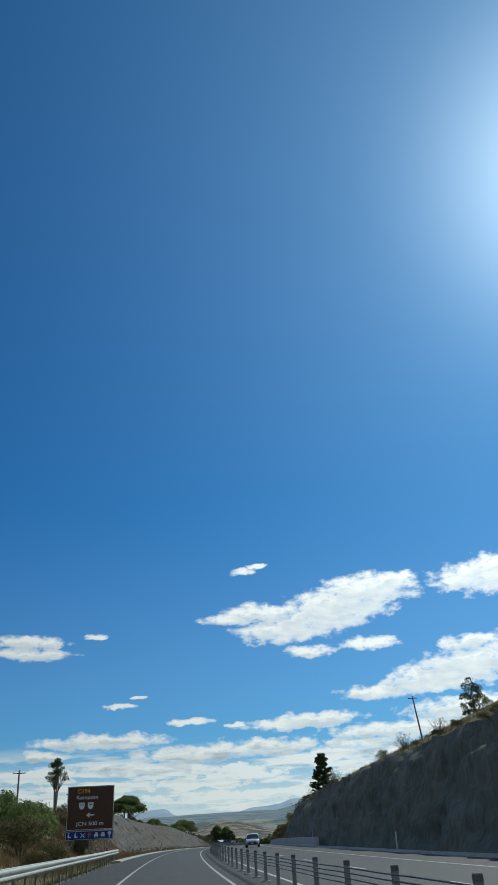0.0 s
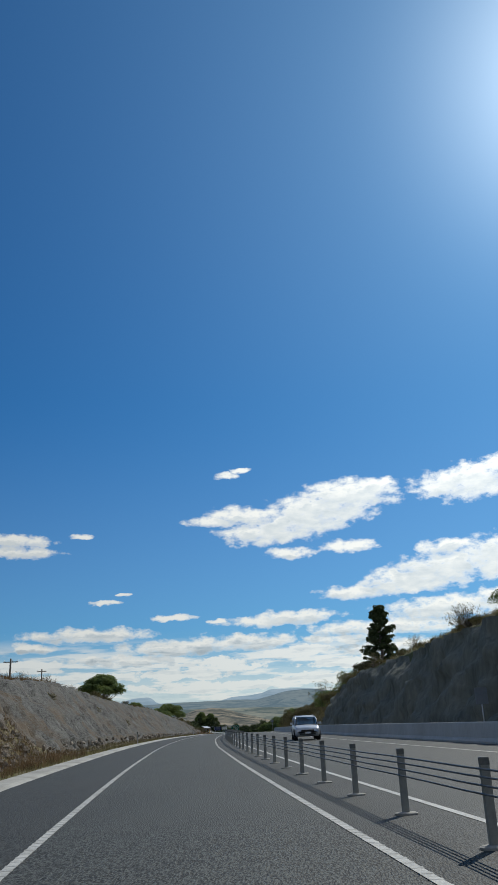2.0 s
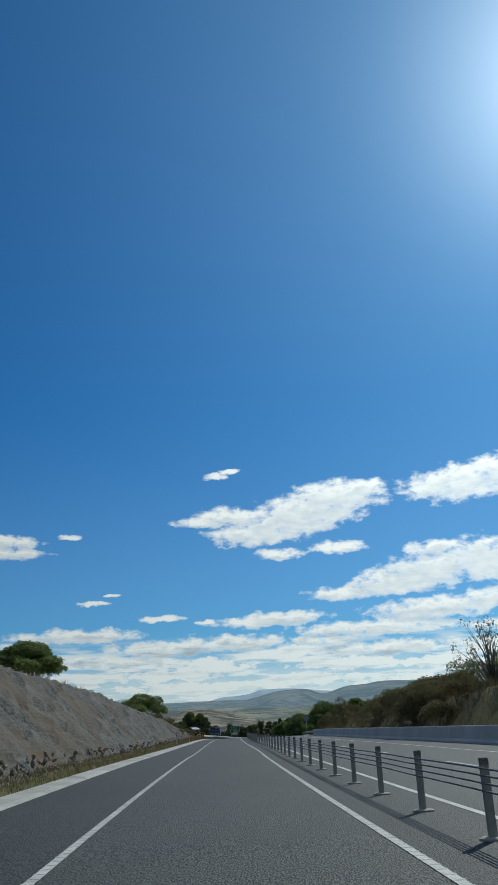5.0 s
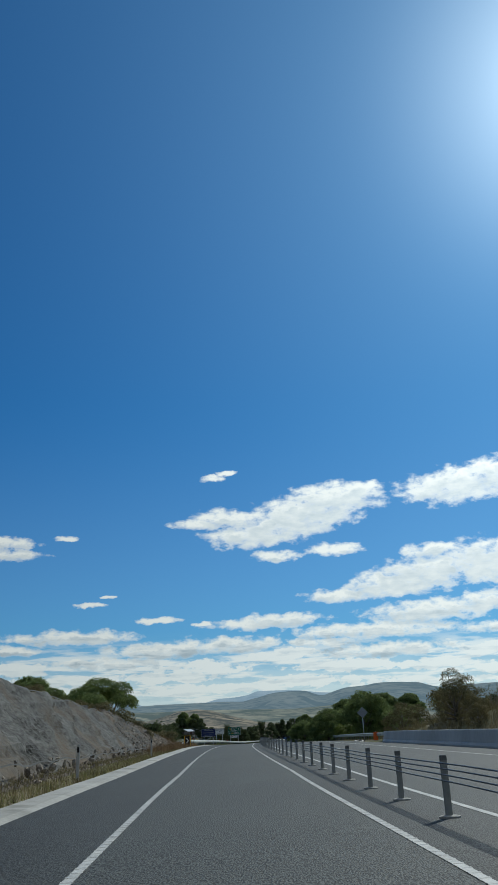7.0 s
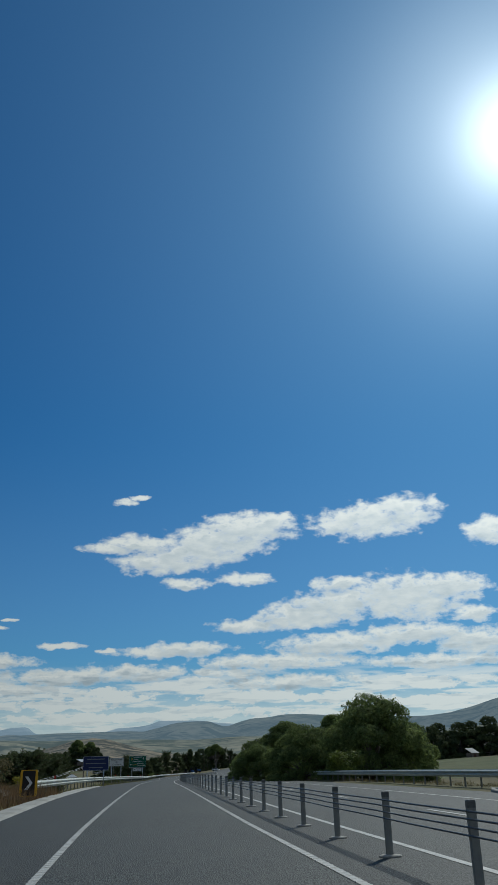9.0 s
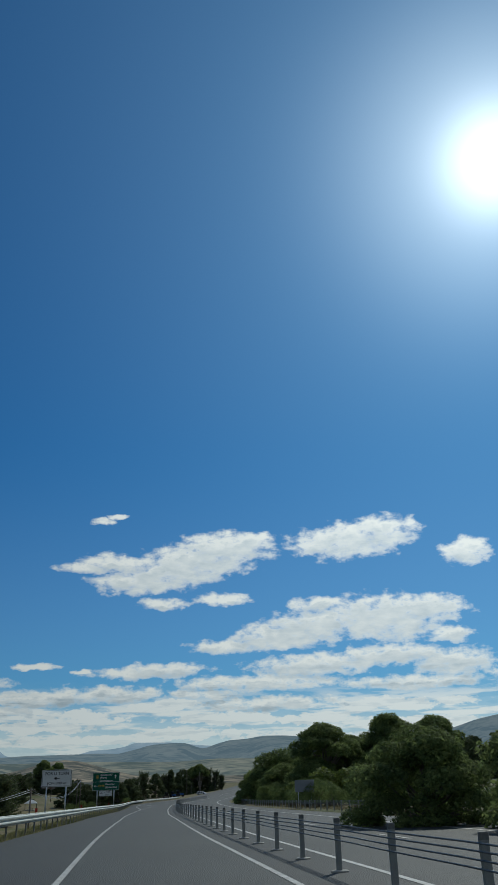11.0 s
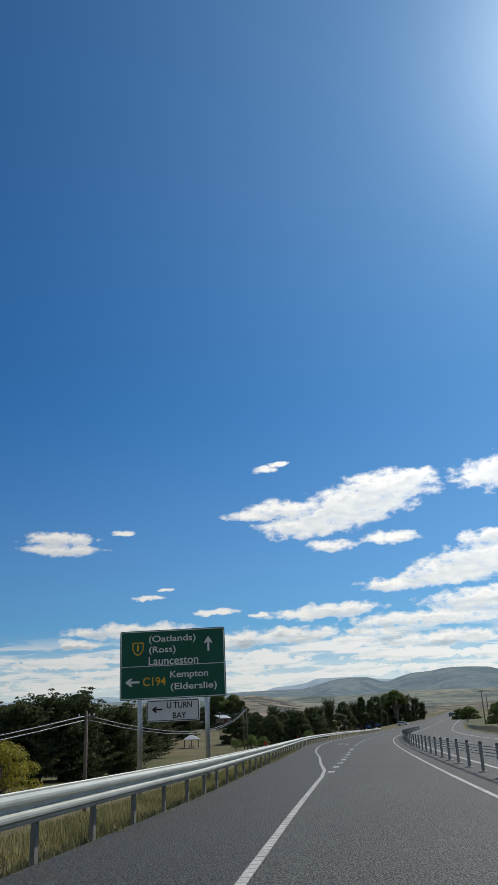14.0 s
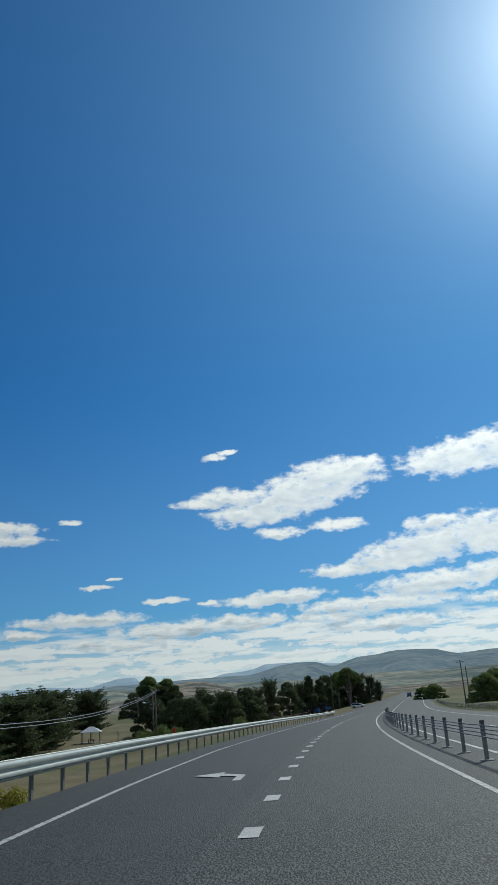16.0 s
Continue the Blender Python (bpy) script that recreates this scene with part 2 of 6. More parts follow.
# ---- lie of the land beside the road ----
LEFT_TOP = [(-150, 1.2), (40, 1.6), (70, 2.2), (88, 3.4), (104, 4.2), (125, 5.1), (150, 4.5), (175, 4.4), (207, 4.7), (238, 3.6), (262, 2.8), (276, 1.5), (290, 0.3), (300, 0.0), (1300, 0.0)]
LEFT_FALL = [(-150, 0), (296, 0), (325, 0.8), (360, 3.2), (430, 4.2), (470, 4.6), (520, 5.0), (580, 4.8), (640, 3.0), (700, 2.0), (1300, 1.2)]
RIGHT_FACE = [(-150, 6.5), (60, 6.2), (130, 5.8), (150, 5.0), (172, 3.6), (200, 3.0), (235, 2.4), (258, 1.4), (276, 0.2), (290, 0.0), (1300, 0.0)]
RIGHT_BACK = [(-150, 10.0), (60, 10.0), (130, 9.5), (160, 6.0), (190, 3.8), (235, 2.6), (262, 1.0), (284, 0.0), (1300, 0.0)]
BANK_SLOPE = [(40, 0.45), (70, 0.5), (98, 1.0)]
RIGHT_RISE = [(330, 0.0), (390, 1.0), (1300, 1.0)]
TOE_L, TOE_R = -8.5, 12.3


def rough(x, y, size, seed=0.0):
    return noise.noise(Vector((x / size, y / size, seed)))


def lie(s, v):
    """Height of the ground over the road at its side."""
    if v < -6.4:
        d = -v + TOE_L
        top, fall = float(lin(LEFT_TOP, s)), float(lin(LEFT_FALL, s))
        k = float(lin(BANK_SLOPE, s))
        h = -0.03 if d < 0 else min(d * k, top)
        if 96 < s < 282 and 0.1 < d < top / k + 0.3:
            h -= 0.8
        if d > top / k and top > 0:
            h += min((d - top / k) * 0.08, 1.2)
        if fall > 0:
            h -= min(max(-v - 7.2, 0) * float(lin([(520, 0.28), (600, 0.09)], s)), fall)
        return h + rough(s, v, 7.0) * 0.22 * min(1.0, max(0.0, (-v - 9) / 6))
    if v > 11.0:
        d = v - TOE_R
        face, back = float(lin(RIGHT_FACE, s)), float(lin(RIGHT_BACK, s))
        k = float(lin([(0, 2.1), (140, 2.1), (175, 0.9), (1300, 0.8)], s))
        h = -0.06 if d < 0 else min(d * k, face)
        if s < 156 and 0.2 < d < face / k + 0.2:
            h -= 1.3
        if face > 0 and d > face / k:
            h += back * min((d - face / k) / 24.0, 1.0)
        if s > 288 and v > 13:
            h -= min((v - 13) * 0.05, 0.6)
            h += float(lin(RIGHT_RISE, s)) * min((v - 13) * 0.05, 7.0)
        return h + rough(s, v, 7.0, 3.0) * 0.25 * min(1.0, max(0.0, (v - 13) / 6))
    return -0.10


def ground_z(x, y):
    s, v = along(x, y)
    return float(np.interp(s, LINE_S, LINE[:, 2])) + lie(s, v)


# ---- materials ----
def material(name, low, high, scale=1.0, rough_=0.8, bump=0.2, metal=0.0, fine=8.0, grain=0.35, stretch=(1, 1, 1), spec=0.3, random_hue=0.0, see=0.0, patch=None, island=0.0, tight=0.18, crumb=8.0):
    """Two noises (broad and fine) between two colours, with the fine one as relief. see: light let through thin leaves. patch: (colour, scale, from, to)."""
    m = bpy.data.materials.new(name)
    m.use_nodes = True
    t = m.node_tree
    b = t.nodes["Principled BSDF"]
    link = t.links.new
    co = t.nodes.new("ShaderNodeTexCoord").outputs["Object"]
    mp = t.nodes.new("ShaderNodeMapping")
    mp.inputs["Scale"].default_value = stretch
    link(co, mp.inputs[0])

    def noise_at(sc, detail=5.0):
        n = t.nodes.new("ShaderNodeTexNoise")
        n.inputs["Scale"].default_value, n.inputs["Detail"].default_value = sc, detail
        link(mp.outputs[0], n.inputs["Vector"])
        return n.outputs["Fac"]

    broad, small = noise_at(scale), noise_at(scale * fine, crumb)
    mixv = t.nodes.new("ShaderNodeMath")
    mixv.operation = "MULTIPLY_ADD"
    link(small, mixv.inputs[0])
    mixv.inputs[1].default_value = grain
    lowv = t.nodes.new("ShaderNodeMath")
    lowv.operation = "MULTIPLY_ADD"
    link(broad, lowv.inputs[0])
    lowv.inputs[1].default_value, lowv.inputs[2].default_value = 1 - grain, 0.0
    link(lowv.outputs[0], mixv.inputs[2])
    ramp_ = t.nodes.new("ShaderNodeValToRGB")
    e = ramp_.color_ramp.elements
    e[0].position, e[0].color, e[1].position, e[1].color = 0.5 - tight, (*low, 1), 0.5 + tight, (*high, 1)
    link(mixv.outputs[0], ramp_.inputs[0])
    colour = ramp_.outputs[0]
    if patch:
        pc, ps, p0, p1 = patch
        r2 = t.nodes.new("ShaderNodeMapRange")
        r2.inputs["From Min"].default_value, r2.inputs["From Max"].default_value = p0, p1
        link(noise_at(ps, 6.0), r2.inputs["Value"])
        mx = t.nodes.new("ShaderNodeMix")
        mx.data_type = "RGBA"
        link(r2.outputs[0], mx.inputs[0])
        link(colour, mx.inputs[6])
        mx.inputs[7].default_value = (*pc, 1)
        colour = mx.outputs[2]
    if random_hue or island:
        hs = t.nodes.new("ShaderNodeHueSaturation")
        src = t.nodes.new("ShaderNodeNewGeometry").outputs["Random Per Island"] if island else t.nodes.new("ShaderNodeObjectInfo").outputs["Random"]
        amount = island or random_hue
        mr = t.nodes.new("ShaderNodeMapRange")
        mr.inputs["To Min"].default_value, mr.inputs["To Max"].default_value = 1 - amount, 1 + amount
        link(src, mr.inputs["Value"])
        link(mr.outputs[0], hs.inputs["Value"])
        link(colour, hs.inputs["Color"])
        colour = hs.outputs[0]
    link(colour, b.inputs["Base Color"])
    b.inputs["Roughness"].default_value, b.inputs["Metallic"].default_value = rough_, metal
    b.inputs["Specular IOR Level"].default_value = spec
    if bump:
        bp = t.nodes.new("ShaderNodeBump")
        bp.inputs["Strength"].default_value, bp.inputs["Distance"].default_value = bump, 0.5 / (scale * fine)
        link(small, bp.inputs["Height"])
        link(bp.outputs[0], b.inputs["Normal"])
    if see:
        tr = t.nodes.new("ShaderNodeBsdfTranslucent")
        link(colour, tr.inputs["Color"])
        ms = t.nodes.new("ShaderNodeMixShader")
        ms.inputs[0].default_value = see
        out = t.nodes["Material Output"]
        link(b.outputs[0], ms.inputs[1])
        link(tr.outputs[0], ms.inputs[2])
        link(ms.outputs[0], out.inputs["Surface"])
    return m


ASPHALT = material("chip seal lane", (0.0010, 0.0015, 0.0012), (0.075, 0.082, 0.075), 0.6, 0.74, 1.0, fine=92.0, grain=0.90, spec=0.30, patch=((0.026, 0.030, 0.027), 0.16, 0.62, 1.1), tight=0.10, stretch=(1, 0.30, 1), crumb=1.2)
ASPHALT_DARK = material("darker chip seal", (0.001, 0.0014, 0.0012), (0.050, 0.055, 0.051), 0.6, 0.74, 1.0, fine=92.0, grain=0.90, spec=0.32, tight=0.10, stretch=(1, 0.30, 1), crumb=1.2)
PAINT = material("road marking paint", (0.31, 0.31, 0.29), (0.55, 0.55, 0.52), 2.5, 0.65, 0.3, fine=14.0, grain=0.55, tight=0.14, patch=((0.20, 0.20, 0.19), 6.0, 0.60, 0.80))
CONCRETE = material("pale concrete", (0.26, 0.255, 0.23), (0.43, 0.42, 0.385), 0.6, 0.85, 0.15, fine=18.0, grain=0.4, patch=((0.19, 0.185, 0.16), 0.8, 0.55, 0.75))
WALL_CONCRETE = material("barrier concrete", (0.38, 0.38, 0.36), (0.53, 0.53, 0.51), 0.5, 0.85, 0.15, fine=16.0, grain=0.35, stretch=(1, 1, 0.4))
STEEL = material("galvanised steel", (0.42, 0.44, 0.45), (0.62, 0.64, 0.65), 2.0, 0.42, 0.05, metal=0.85, fine=10.0)
POST_STEEL = material("weathered post steel", (0.25, 0.25, 0.225), (0.38, 0.38, 0.345), 2.5, 0.6, 0.05, metal=0.15, fine=10.0)
RAIL_BEAM = material("weathered galvanised beam", (0.34, 0.365, 0.335), (0.50, 0.525, 0.485), 1.6, 0.5, 0.05, metal=0.25, fine=12.0, stretch=(1, 1, 3), spec=0.4)
RAIL_STEEL = material("dull rail post steel", (0.14, 0.142, 0.125), (0.25, 0.25, 0.22), 2.5, 0.65, 0.05, metal=0.15, fine=10.0)
CABLE = material("wire rope", (0.10, 0.11, 0.12), (0.20, 0.21, 0.22), 8.0, 0.5, 0.2, metal=0.6)
CAP_DARK = material("weathered cap", (0.10, 0.10, 0.092), (0.19, 0.19, 0.175), 5.0, 0.6, 0.0)
FIELD_GREEN = material("green pasture", (0.062, 0.076, 0.036), (0.145, 0.152, 0.076), 0.10, 0.95, 0.4, fine=34.0, grain=0.5, patch=((0.17, 0.155, 0.085), 0.03, 0.52, 0.66), spec=0.1)
BLACK = material("black plastic", (0.012, 0.012, 0.011), (0.03, 0.03, 0.03), 5.0, 0.5, 0.0)
DRY_GROUND = material("dry grass and soil", (0.092, 0.080, 0.045), (0.205, 0.175, 0.100), 0.12, 0.95, 0.5, fine=30.0, grain=0.5, patch=((0.095, 0.105, 0.046), 0.05, 0.46, 0.64), spec=0.1)
ROCK = material("weathered grey rock", (0.034, 0.034, 0.031), (0.180, 0.177, 0.163), 0.8, 0.9, 1.0, fine=7.0, grain=0.55, patch=((0.122, 0.096, 0.068), 0.22, 0.47, 0.62), spec=0.15, tight=0.12)
DARK_ROCK = material("dark fractured rock", (0.085, 0.093, 0.075), (0.225, 0.226, 0.190), 0.45, 0.9, 0.6, fine=7.0, grain=0.5, stretch=(1, 1, 0.22), spec=0.1)
STONE = material("broken stone", (0.15, 0.125, 0.095), (0.34, 0.30, 0.245), 1.5, 0.9, 0.7, fine=8.0, random_hue=0.35, spec=0.15)
NET = material("galvanised netting", (0.105, 0.107, 0.103), (0.185, 0.187, 0.18), 2.0, 0.85, 0.0, metal=0.1)
GRASS_GREEN = material("roadside grass blades", (0.13, 0.14, 0.05), (0.36, 0.32, 0.16), 0.35, 0.9, 0.0, see=0.35, island=0.35, spec=0.1)
GRASS_RUST = material("rusty withered grass", (0.10, 0.066, 0.036), (0.25, 0.17, 0.095), 0.5, 0.9, 0.0, see=0.3, island=0.4, spec=0.1)
GRASS_OLIVE = material("withered olive grass", (0.10, 0.088, 0.045), (0.24, 0.20, 0.105), 0.5, 0.9, 0.0, see=0.3, island=0.35, spec=0.1)
BARK = material("grey brown bark", (0.10, 0.085, 0.07), (0.26, 0.23, 0.195), 2.5, 0.9, 0.6, fine=6.0, stretch=(1, 1, 0.3))
LEAF_GUM = material("olive gum leaves", (0.085, 0.125, 0.045), (0.250, 0.305, 0.105), 0.5, 0.8, 0.0, see=0.5, island=0.35, spec=0.12)
LEAF_DARK = material("dark cypress leaves", (0.042, 0.062, 0.030), (0.12, 0.145, 0.060), 0.5, 0.85, 0.0, see=0.35, island=0.30, spec=0.12)
LEAF_YELLOW = material("yellow green leaves", (0.16, 0.17, 0.02), (0.42, 0.36, 0.05), 0.6, 0.7, 0.0, see=0.4, island=0.35, spec=0.3)
LEAF_LIME = material("bright green shrub leaves", (0.08, 0.12, 0.02), (0.22, 0.26, 0.05), 0.6, 0.7, 0.0, see=0.35, island=0.4, spec=0.3)
LEAF_SCRUB = material("brown green scrub", (0.08, 0.082, 0.036), (0.21, 0.175, 0.085), 0.5, 0.85, 0.0, see=0.35, island=0.45, spec=0.2)
WOOD = material("grey pole timber", (0.10, 0.085, 0.07), (0.22, 0.19, 0.16), 2.0, 0.9, 0.4, fine=8.0, stretch=(1, 1, 0.1))


def plain(name, colour, rough_=0.45, metal=0.0, vary=0.12):
    return material(name, tuple(c * (1 - vary) for c in colour), tuple(min(1, c * (1 + vary)) for c in colour), 1.2, rough_, 0.02, metal, fine=10.0)


BROWN = plain("brown sign sheet", (0.085, 0.036, 0.022))
GREEN = plain("green sign sheet", (0.006, 0.095, 0.055))
BLUE = plain("blue sign sheet", (0.012, 0.045, 0.22))
# darker copy of BLUE, with a backlit face's shade put into the colour
BLUE_BACKLIT = plain("backlit blue sign sheet", (0.014, 0.026, 0.10))
WHITE = plain("white sign sheet", (0.66, 0.67, 0.66))
LETTER = plain("white lettering", (0.74, 0.74, 0.72), 0.5)
YELLOW = plain("yellow lettering", (0.75, 0.42, 0.03), 0.5)
INK = plain("black lettering", (0.015, 0.015, 0.015), 0.5)
RED = plain("red reflector", (0.50, 0.03, 0.02), 0.35)
ORANGE = plain("orange cone plastic", (0.70, 0.14, 0.03), 0.5)
ALU = plain("aluminium sheet back", (0.24, 0.26, 0.285), 0.5, 0.4)
ROOF_METAL = plain("light metal roof", (0.52, 0.53, 0.52), 0.4, 0.2)
CAR_SILVER = plain("silver car paint", (0.60, 0.62, 0.65), 0.3, 0.35, 0.03)
CAR_WHITE = plain("white car paint", (0.75, 0.76, 0.77), 0.25, 0.0, 0.03)
CAR_BLUE = plain("blue machine paint", (0.03, 0.10, 0.26), 0.4, 0.0, 0.05)
TYRE = plain("tyre rubber", (0.02, 0.02, 0.02), 0.8)
LAMP = plain("headlamp lens", (0.7, 0.72, 0.75), 0.15)
GLASS = plain("tinted car glass", (0.012, 0.015, 0.018), 0.08)

# distant country
FIELDS = material("valley fields", (0.085, 0.098, 0.054), (0.205, 0.200, 0.120), 0.006, 0.95, 0.0, fine=7.0, grain=0.45, patch=((0.06, 0.075, 0.04), 0.004, 0.50, 0.58), spec=0.05)


# glow is a pale blue emission that stands in for the haze of distance
def hazed_material(name, low, high, glow, scale):
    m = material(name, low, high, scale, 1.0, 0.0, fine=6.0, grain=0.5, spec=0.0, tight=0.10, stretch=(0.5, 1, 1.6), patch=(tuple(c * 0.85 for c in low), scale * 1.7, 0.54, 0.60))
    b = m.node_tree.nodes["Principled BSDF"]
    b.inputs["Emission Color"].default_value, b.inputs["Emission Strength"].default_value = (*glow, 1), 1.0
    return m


# the third colour is emitted haze, stronger the farther the range
HILLS_NEAR = hazed_material("tawny hill", (0.06, 0.058, 0.04), (0.30, 0.24, 0.16), (0.036, 0.048, 0.062), 0.022)
HILLS_LOW = hazed_material("hazy valley slopes", (0.075, 0.085, 0.055), (0.26, 0.235, 0.155), (0.050, 0.072, 0.096), 0.010)
HILLS_MID = hazed_material("hazed blue range", (0.035, 0.046, 0.036), (0.125, 0.122, 0.092), (0.098, 0.142, 0.188), 0.009)
HILLS_FAR = hazed_material("hazed far tableland", (0.06, 0.075, 0.08), (0.12, 0.13, 0.13), (0.20, 0.275, 0.355), 0.006)


# ---- building helpers ----
def mesh_of(name, verts, faces, mat, flat_=False):
    me = bpy.data.meshes.new(name)
    me.from_pydata([tuple(map(float, v)) for v in verts], [], faces)
    me.materials.append(mat)
    if not flat_:
        me.polygons.foreach_set("use_smooth", [True] * len(me.polygons))
    me.update()
    return me


def structure(name, me, label, category):
    return tagged(new(name, me), label, category, kind="structure")


def part(name, data, parent, label="", m=None):
    """One mesh as a part of a thing or of a part."""
    ob = new(name, data)
    ob.parent = parent
    if m is not None:
        ob.matrix_basis = m
    return tagged(ob, label) if label else ob


def thing(name, label, category, m=None, group="", kind=""):
    ob = new(name)
    ob.empty_display_size = 0.3
    if m is not None:
        ob.matrix_basis = m
    return tagged(ob, label, category, group, kind)


class Build:
    """Collects boxes, tubes and plates into one mesh."""

    def __init__(self):
        self.v, self.f = [], []

    def add(self, verts, faces):
        n = len(self.v)
        self.v += [tuple(map(float, p)) for p in verts]
        self.f += [tuple(i + n for i in f) for f in faces]
        return self

    def box(self, x, y, z, cx=0.0, cy=0.0, cz=0.0, bevel=0.0, m=None):
        """A box of that size round the given middle, its upright edges and top rim chamfered by bevel."""
        hx, hy, hz, b = x / 2, y / 2, z / 2, min(bevel, x / 2.2, y / 2.2, z / 2.2)
        if b:
            def ring(zz, k):
                return [(sx * (hx - (k if e else 0) - (0 if e else b)), sy * (hy - (k if not e else 0) - (b if e else 0)), zz)
                        for sx, sy, e in ((1, -1, 1), (1, 1, 1), (1, 1, 0), (-1, 1, 0), (-1, 1, 1), (-1, -1, 1), (-1, -1, 0), (1, -1, 0))]
            rings = [ring(-hz, 0), ring(hz - b, 0), ring(hz, b * 0.7)]
            pts = [p for r in rings for p in r]
            fs = [tuple(reversed(range(8))), tuple(range(16, 24))]
            for r in range(2):
                fs += [(r * 8 + i, r * 8 + (i + 1) % 8, r * 8 + 8 + (i + 1) % 8, r * 8 + 8 + i) for i in range(8)]
        else:
            pts = [(sx * hx, sy * hy, sz * hz) for sz in (-1, 1) for sx, sy in ((-1, -1), (1, -1), (1, 1), (-1, 1))]
            fs = [(3, 2, 1, 0), (4, 5, 6, 7), (0, 1, 5, 4), (1, 2, 6, 5), (2, 3, 7, 6), (3, 0, 4, 7)]
        pts = [Vector(p) + Vector((cx, cy, cz)) for p in pts]
        if m is not None:
            pts = [m @ p for p in pts]
        return self.add(pts, fs)

    def tube(self, points, radii, sides=8, cap=True):
        pts = [Vector(p) for p in points]
        n0, ring = len(self.v), []
        for i, p in enumerate(pts):
            way_ = (pts[min(i + 1, len(pts) - 1)] - pts[max(i - 1, 0)]).normalized()
            a = way_.orthogonal().normalized() if abs(way_.z) < 0.9 else Vector((1, 0, 0)).cross(way_).normalized()
            b = way_.cross(a)
            r = radii[i] if isinstance(radii, (list, tuple)) else radii
            ring += [p + (a * math.cos(2 * math.pi * k / sides) + b * math.sin(2 * math.pi * k / sides)) * r for k in range(sides)]
        fs = []
        for i in range(len(pts) - 1):
            fs += [(i * sides + k, i * sides + (k + 1) % sides, (i + 1) * sides + (k + 1) % sides, (i + 1) * sides + k) for k in range(sides)]
        if cap:
            fs += [tuple(reversed(range(sides))), tuple((len(pts) - 1) * sides + k for k in range(sides))]
        return self.add(ring, fs)

    def prism(self, outline, y0, y1):
        """A flat outline in x and z, given depth from y0 to y1."""
        n = len(outline)
        return self.add([(x, y0, z) for x, z in outline] + [(x, y1, z) for x, z in outline],
                        [tuple(range(n)), tuple(reversed(range(n, 2 * n)))] + [((i + 1) % n, i, i + n, (i + 1) % n + n) for i in range(n)])

    def mesh(self, name, mat, flat_=True):
        return mesh_of(name, self.v, self.f, mat, flat_)


def ribbon(name, ss, columns, mat, flat_=False):
    """A sheet along the road: columns of (v, h), each a number or a function of s."""
    rows = [at(ss, np.array([c[0](s) if callable(c[0]) else c[0] for s in ss]), np.array([c[1](s) if callable(c[1]) else c[1] for s in ss])) for c in columns]
    n, k = len(ss), len(columns)
    verts = np.stack(rows, 1).reshape(-1, 3)
    faces = [(i * k + j, i * k + j + 1, (i + 1) * k + j + 1, (i + 1) * k + j) for i in range(n - 1) for j in range(k - 1)]
    return mesh_of(name, verts, faces, mat, flat_)


def sweep(name, ss, v, profile, mat, closed=True):
    """A section (offset to the right, height) carried along the road at v, with closed ends."""
    k = len(profile)
    rows = [at(ss, np.array([(v(s) if callable(v) else v) + p[0] for s in ss]), p[1]) for p in profile]
    verts = np.stack(rows, 1).reshape(-1, 3)
    faces = []
    for i in range(len(ss) - 1):
        faces += [(i * k + j, i * k + (j + 1) % k, (i + 1) * k + (j + 1) % k, (i + 1) * k + j) for j in range(k if closed else k - 1)]
    if closed:
        faces += [tuple(reversed(range(k))), tuple((len(ss) - 1) * k + j for j in range(k))]
    return mesh_of(name, verts, faces, mat, True)


def frame_at(s, v, h=0.0, turn=0.0):
    """The pose of a thing beside the road whose +y runs along it."""
    x, y, z = at(s, v, h)
    return pose(x, y, z, 0, 0, math.degrees(heading(s)) + turn)


# ---- ground ----
cols = sorted(set([-320, -260, -200, -150, -110, -80, -60, -45, -36, -30, -26, -23, -20, -18, -16.5, -15, -14, -13, -12, -11, -10, -9.2, -8.5, -7.8, -7.0, -6.4, -3, 3, 8, 11.0, 11.6, 12.3, 13.0, 13.8, 14.6, 15.4, 16.2, 17, 18, 19, 20.5, 22, 24, 26, 29, 32, 36, 40, 44, 50, 60, 75, 95, 120, 160, 210, 260, 320]))
rows_s = np.arange(-140, 1101, 4.0)
verts, faces = [], []
for s in rows_s:
    line = at(np.full(len(cols), s), np.array(cols), np.array([lie(s, v) for v in cols]))
    for j, v in enumerate(cols):
        x, y, z = line[j]
        if abs(v) > 40:
            z += rough(x, y, 90.0, 5.0) * min(1.0, (abs(v) - 40) / 60) * 1.6
        if abs(v) > 255:
            z -= 1.5
        verts.append((x, y, z))
k = len(cols)
faces = [(i * k + j, i * k + j + 1, (i + 1) * k + j + 1, (i + 1) * k + j) for i in range(len(rows_s) - 1) for j in range(k - 1)]
# the country beyond, as far as the horizon
HX, HY = -40.0, 250.0
n0 = len(verts)
bearings = np.radians(np.arange(-180, 180.1, 3.0))
rings = [260, 420, 700, 1000, 1400, 1900, 2600, 3400, 4600]
for r in rings:
    for b in bearings:
        x, y = HX + r * math.sin(b), HY + r * math.cos(b)
        drop = -14.0 if r < 500 else -11.5
        verts.append((x, y, drop + rough(x, y, 400.0, 8.0) * (3 if r > 900 else 1)))
kb = len(bearings)
faces += [(n0 + i * kb + j, n0 + i * kb + j + 1, n0 + (i + 1) * kb + j + 1, n0 + (i + 1) * kb + j) for i in range(len(rings) - 1) for j in range(kb - 1)]
ground = structure("ground", mesh_of("ground", verts, faces, DRY_GROUND), "dry grass and bare soil on rolling country", "ground")
ground.data.materials.append(FIELDS)
near_faces = (len(rows_s) - 1) * (k - 1)
ground.data.materials.append(FIELD_GREEN)
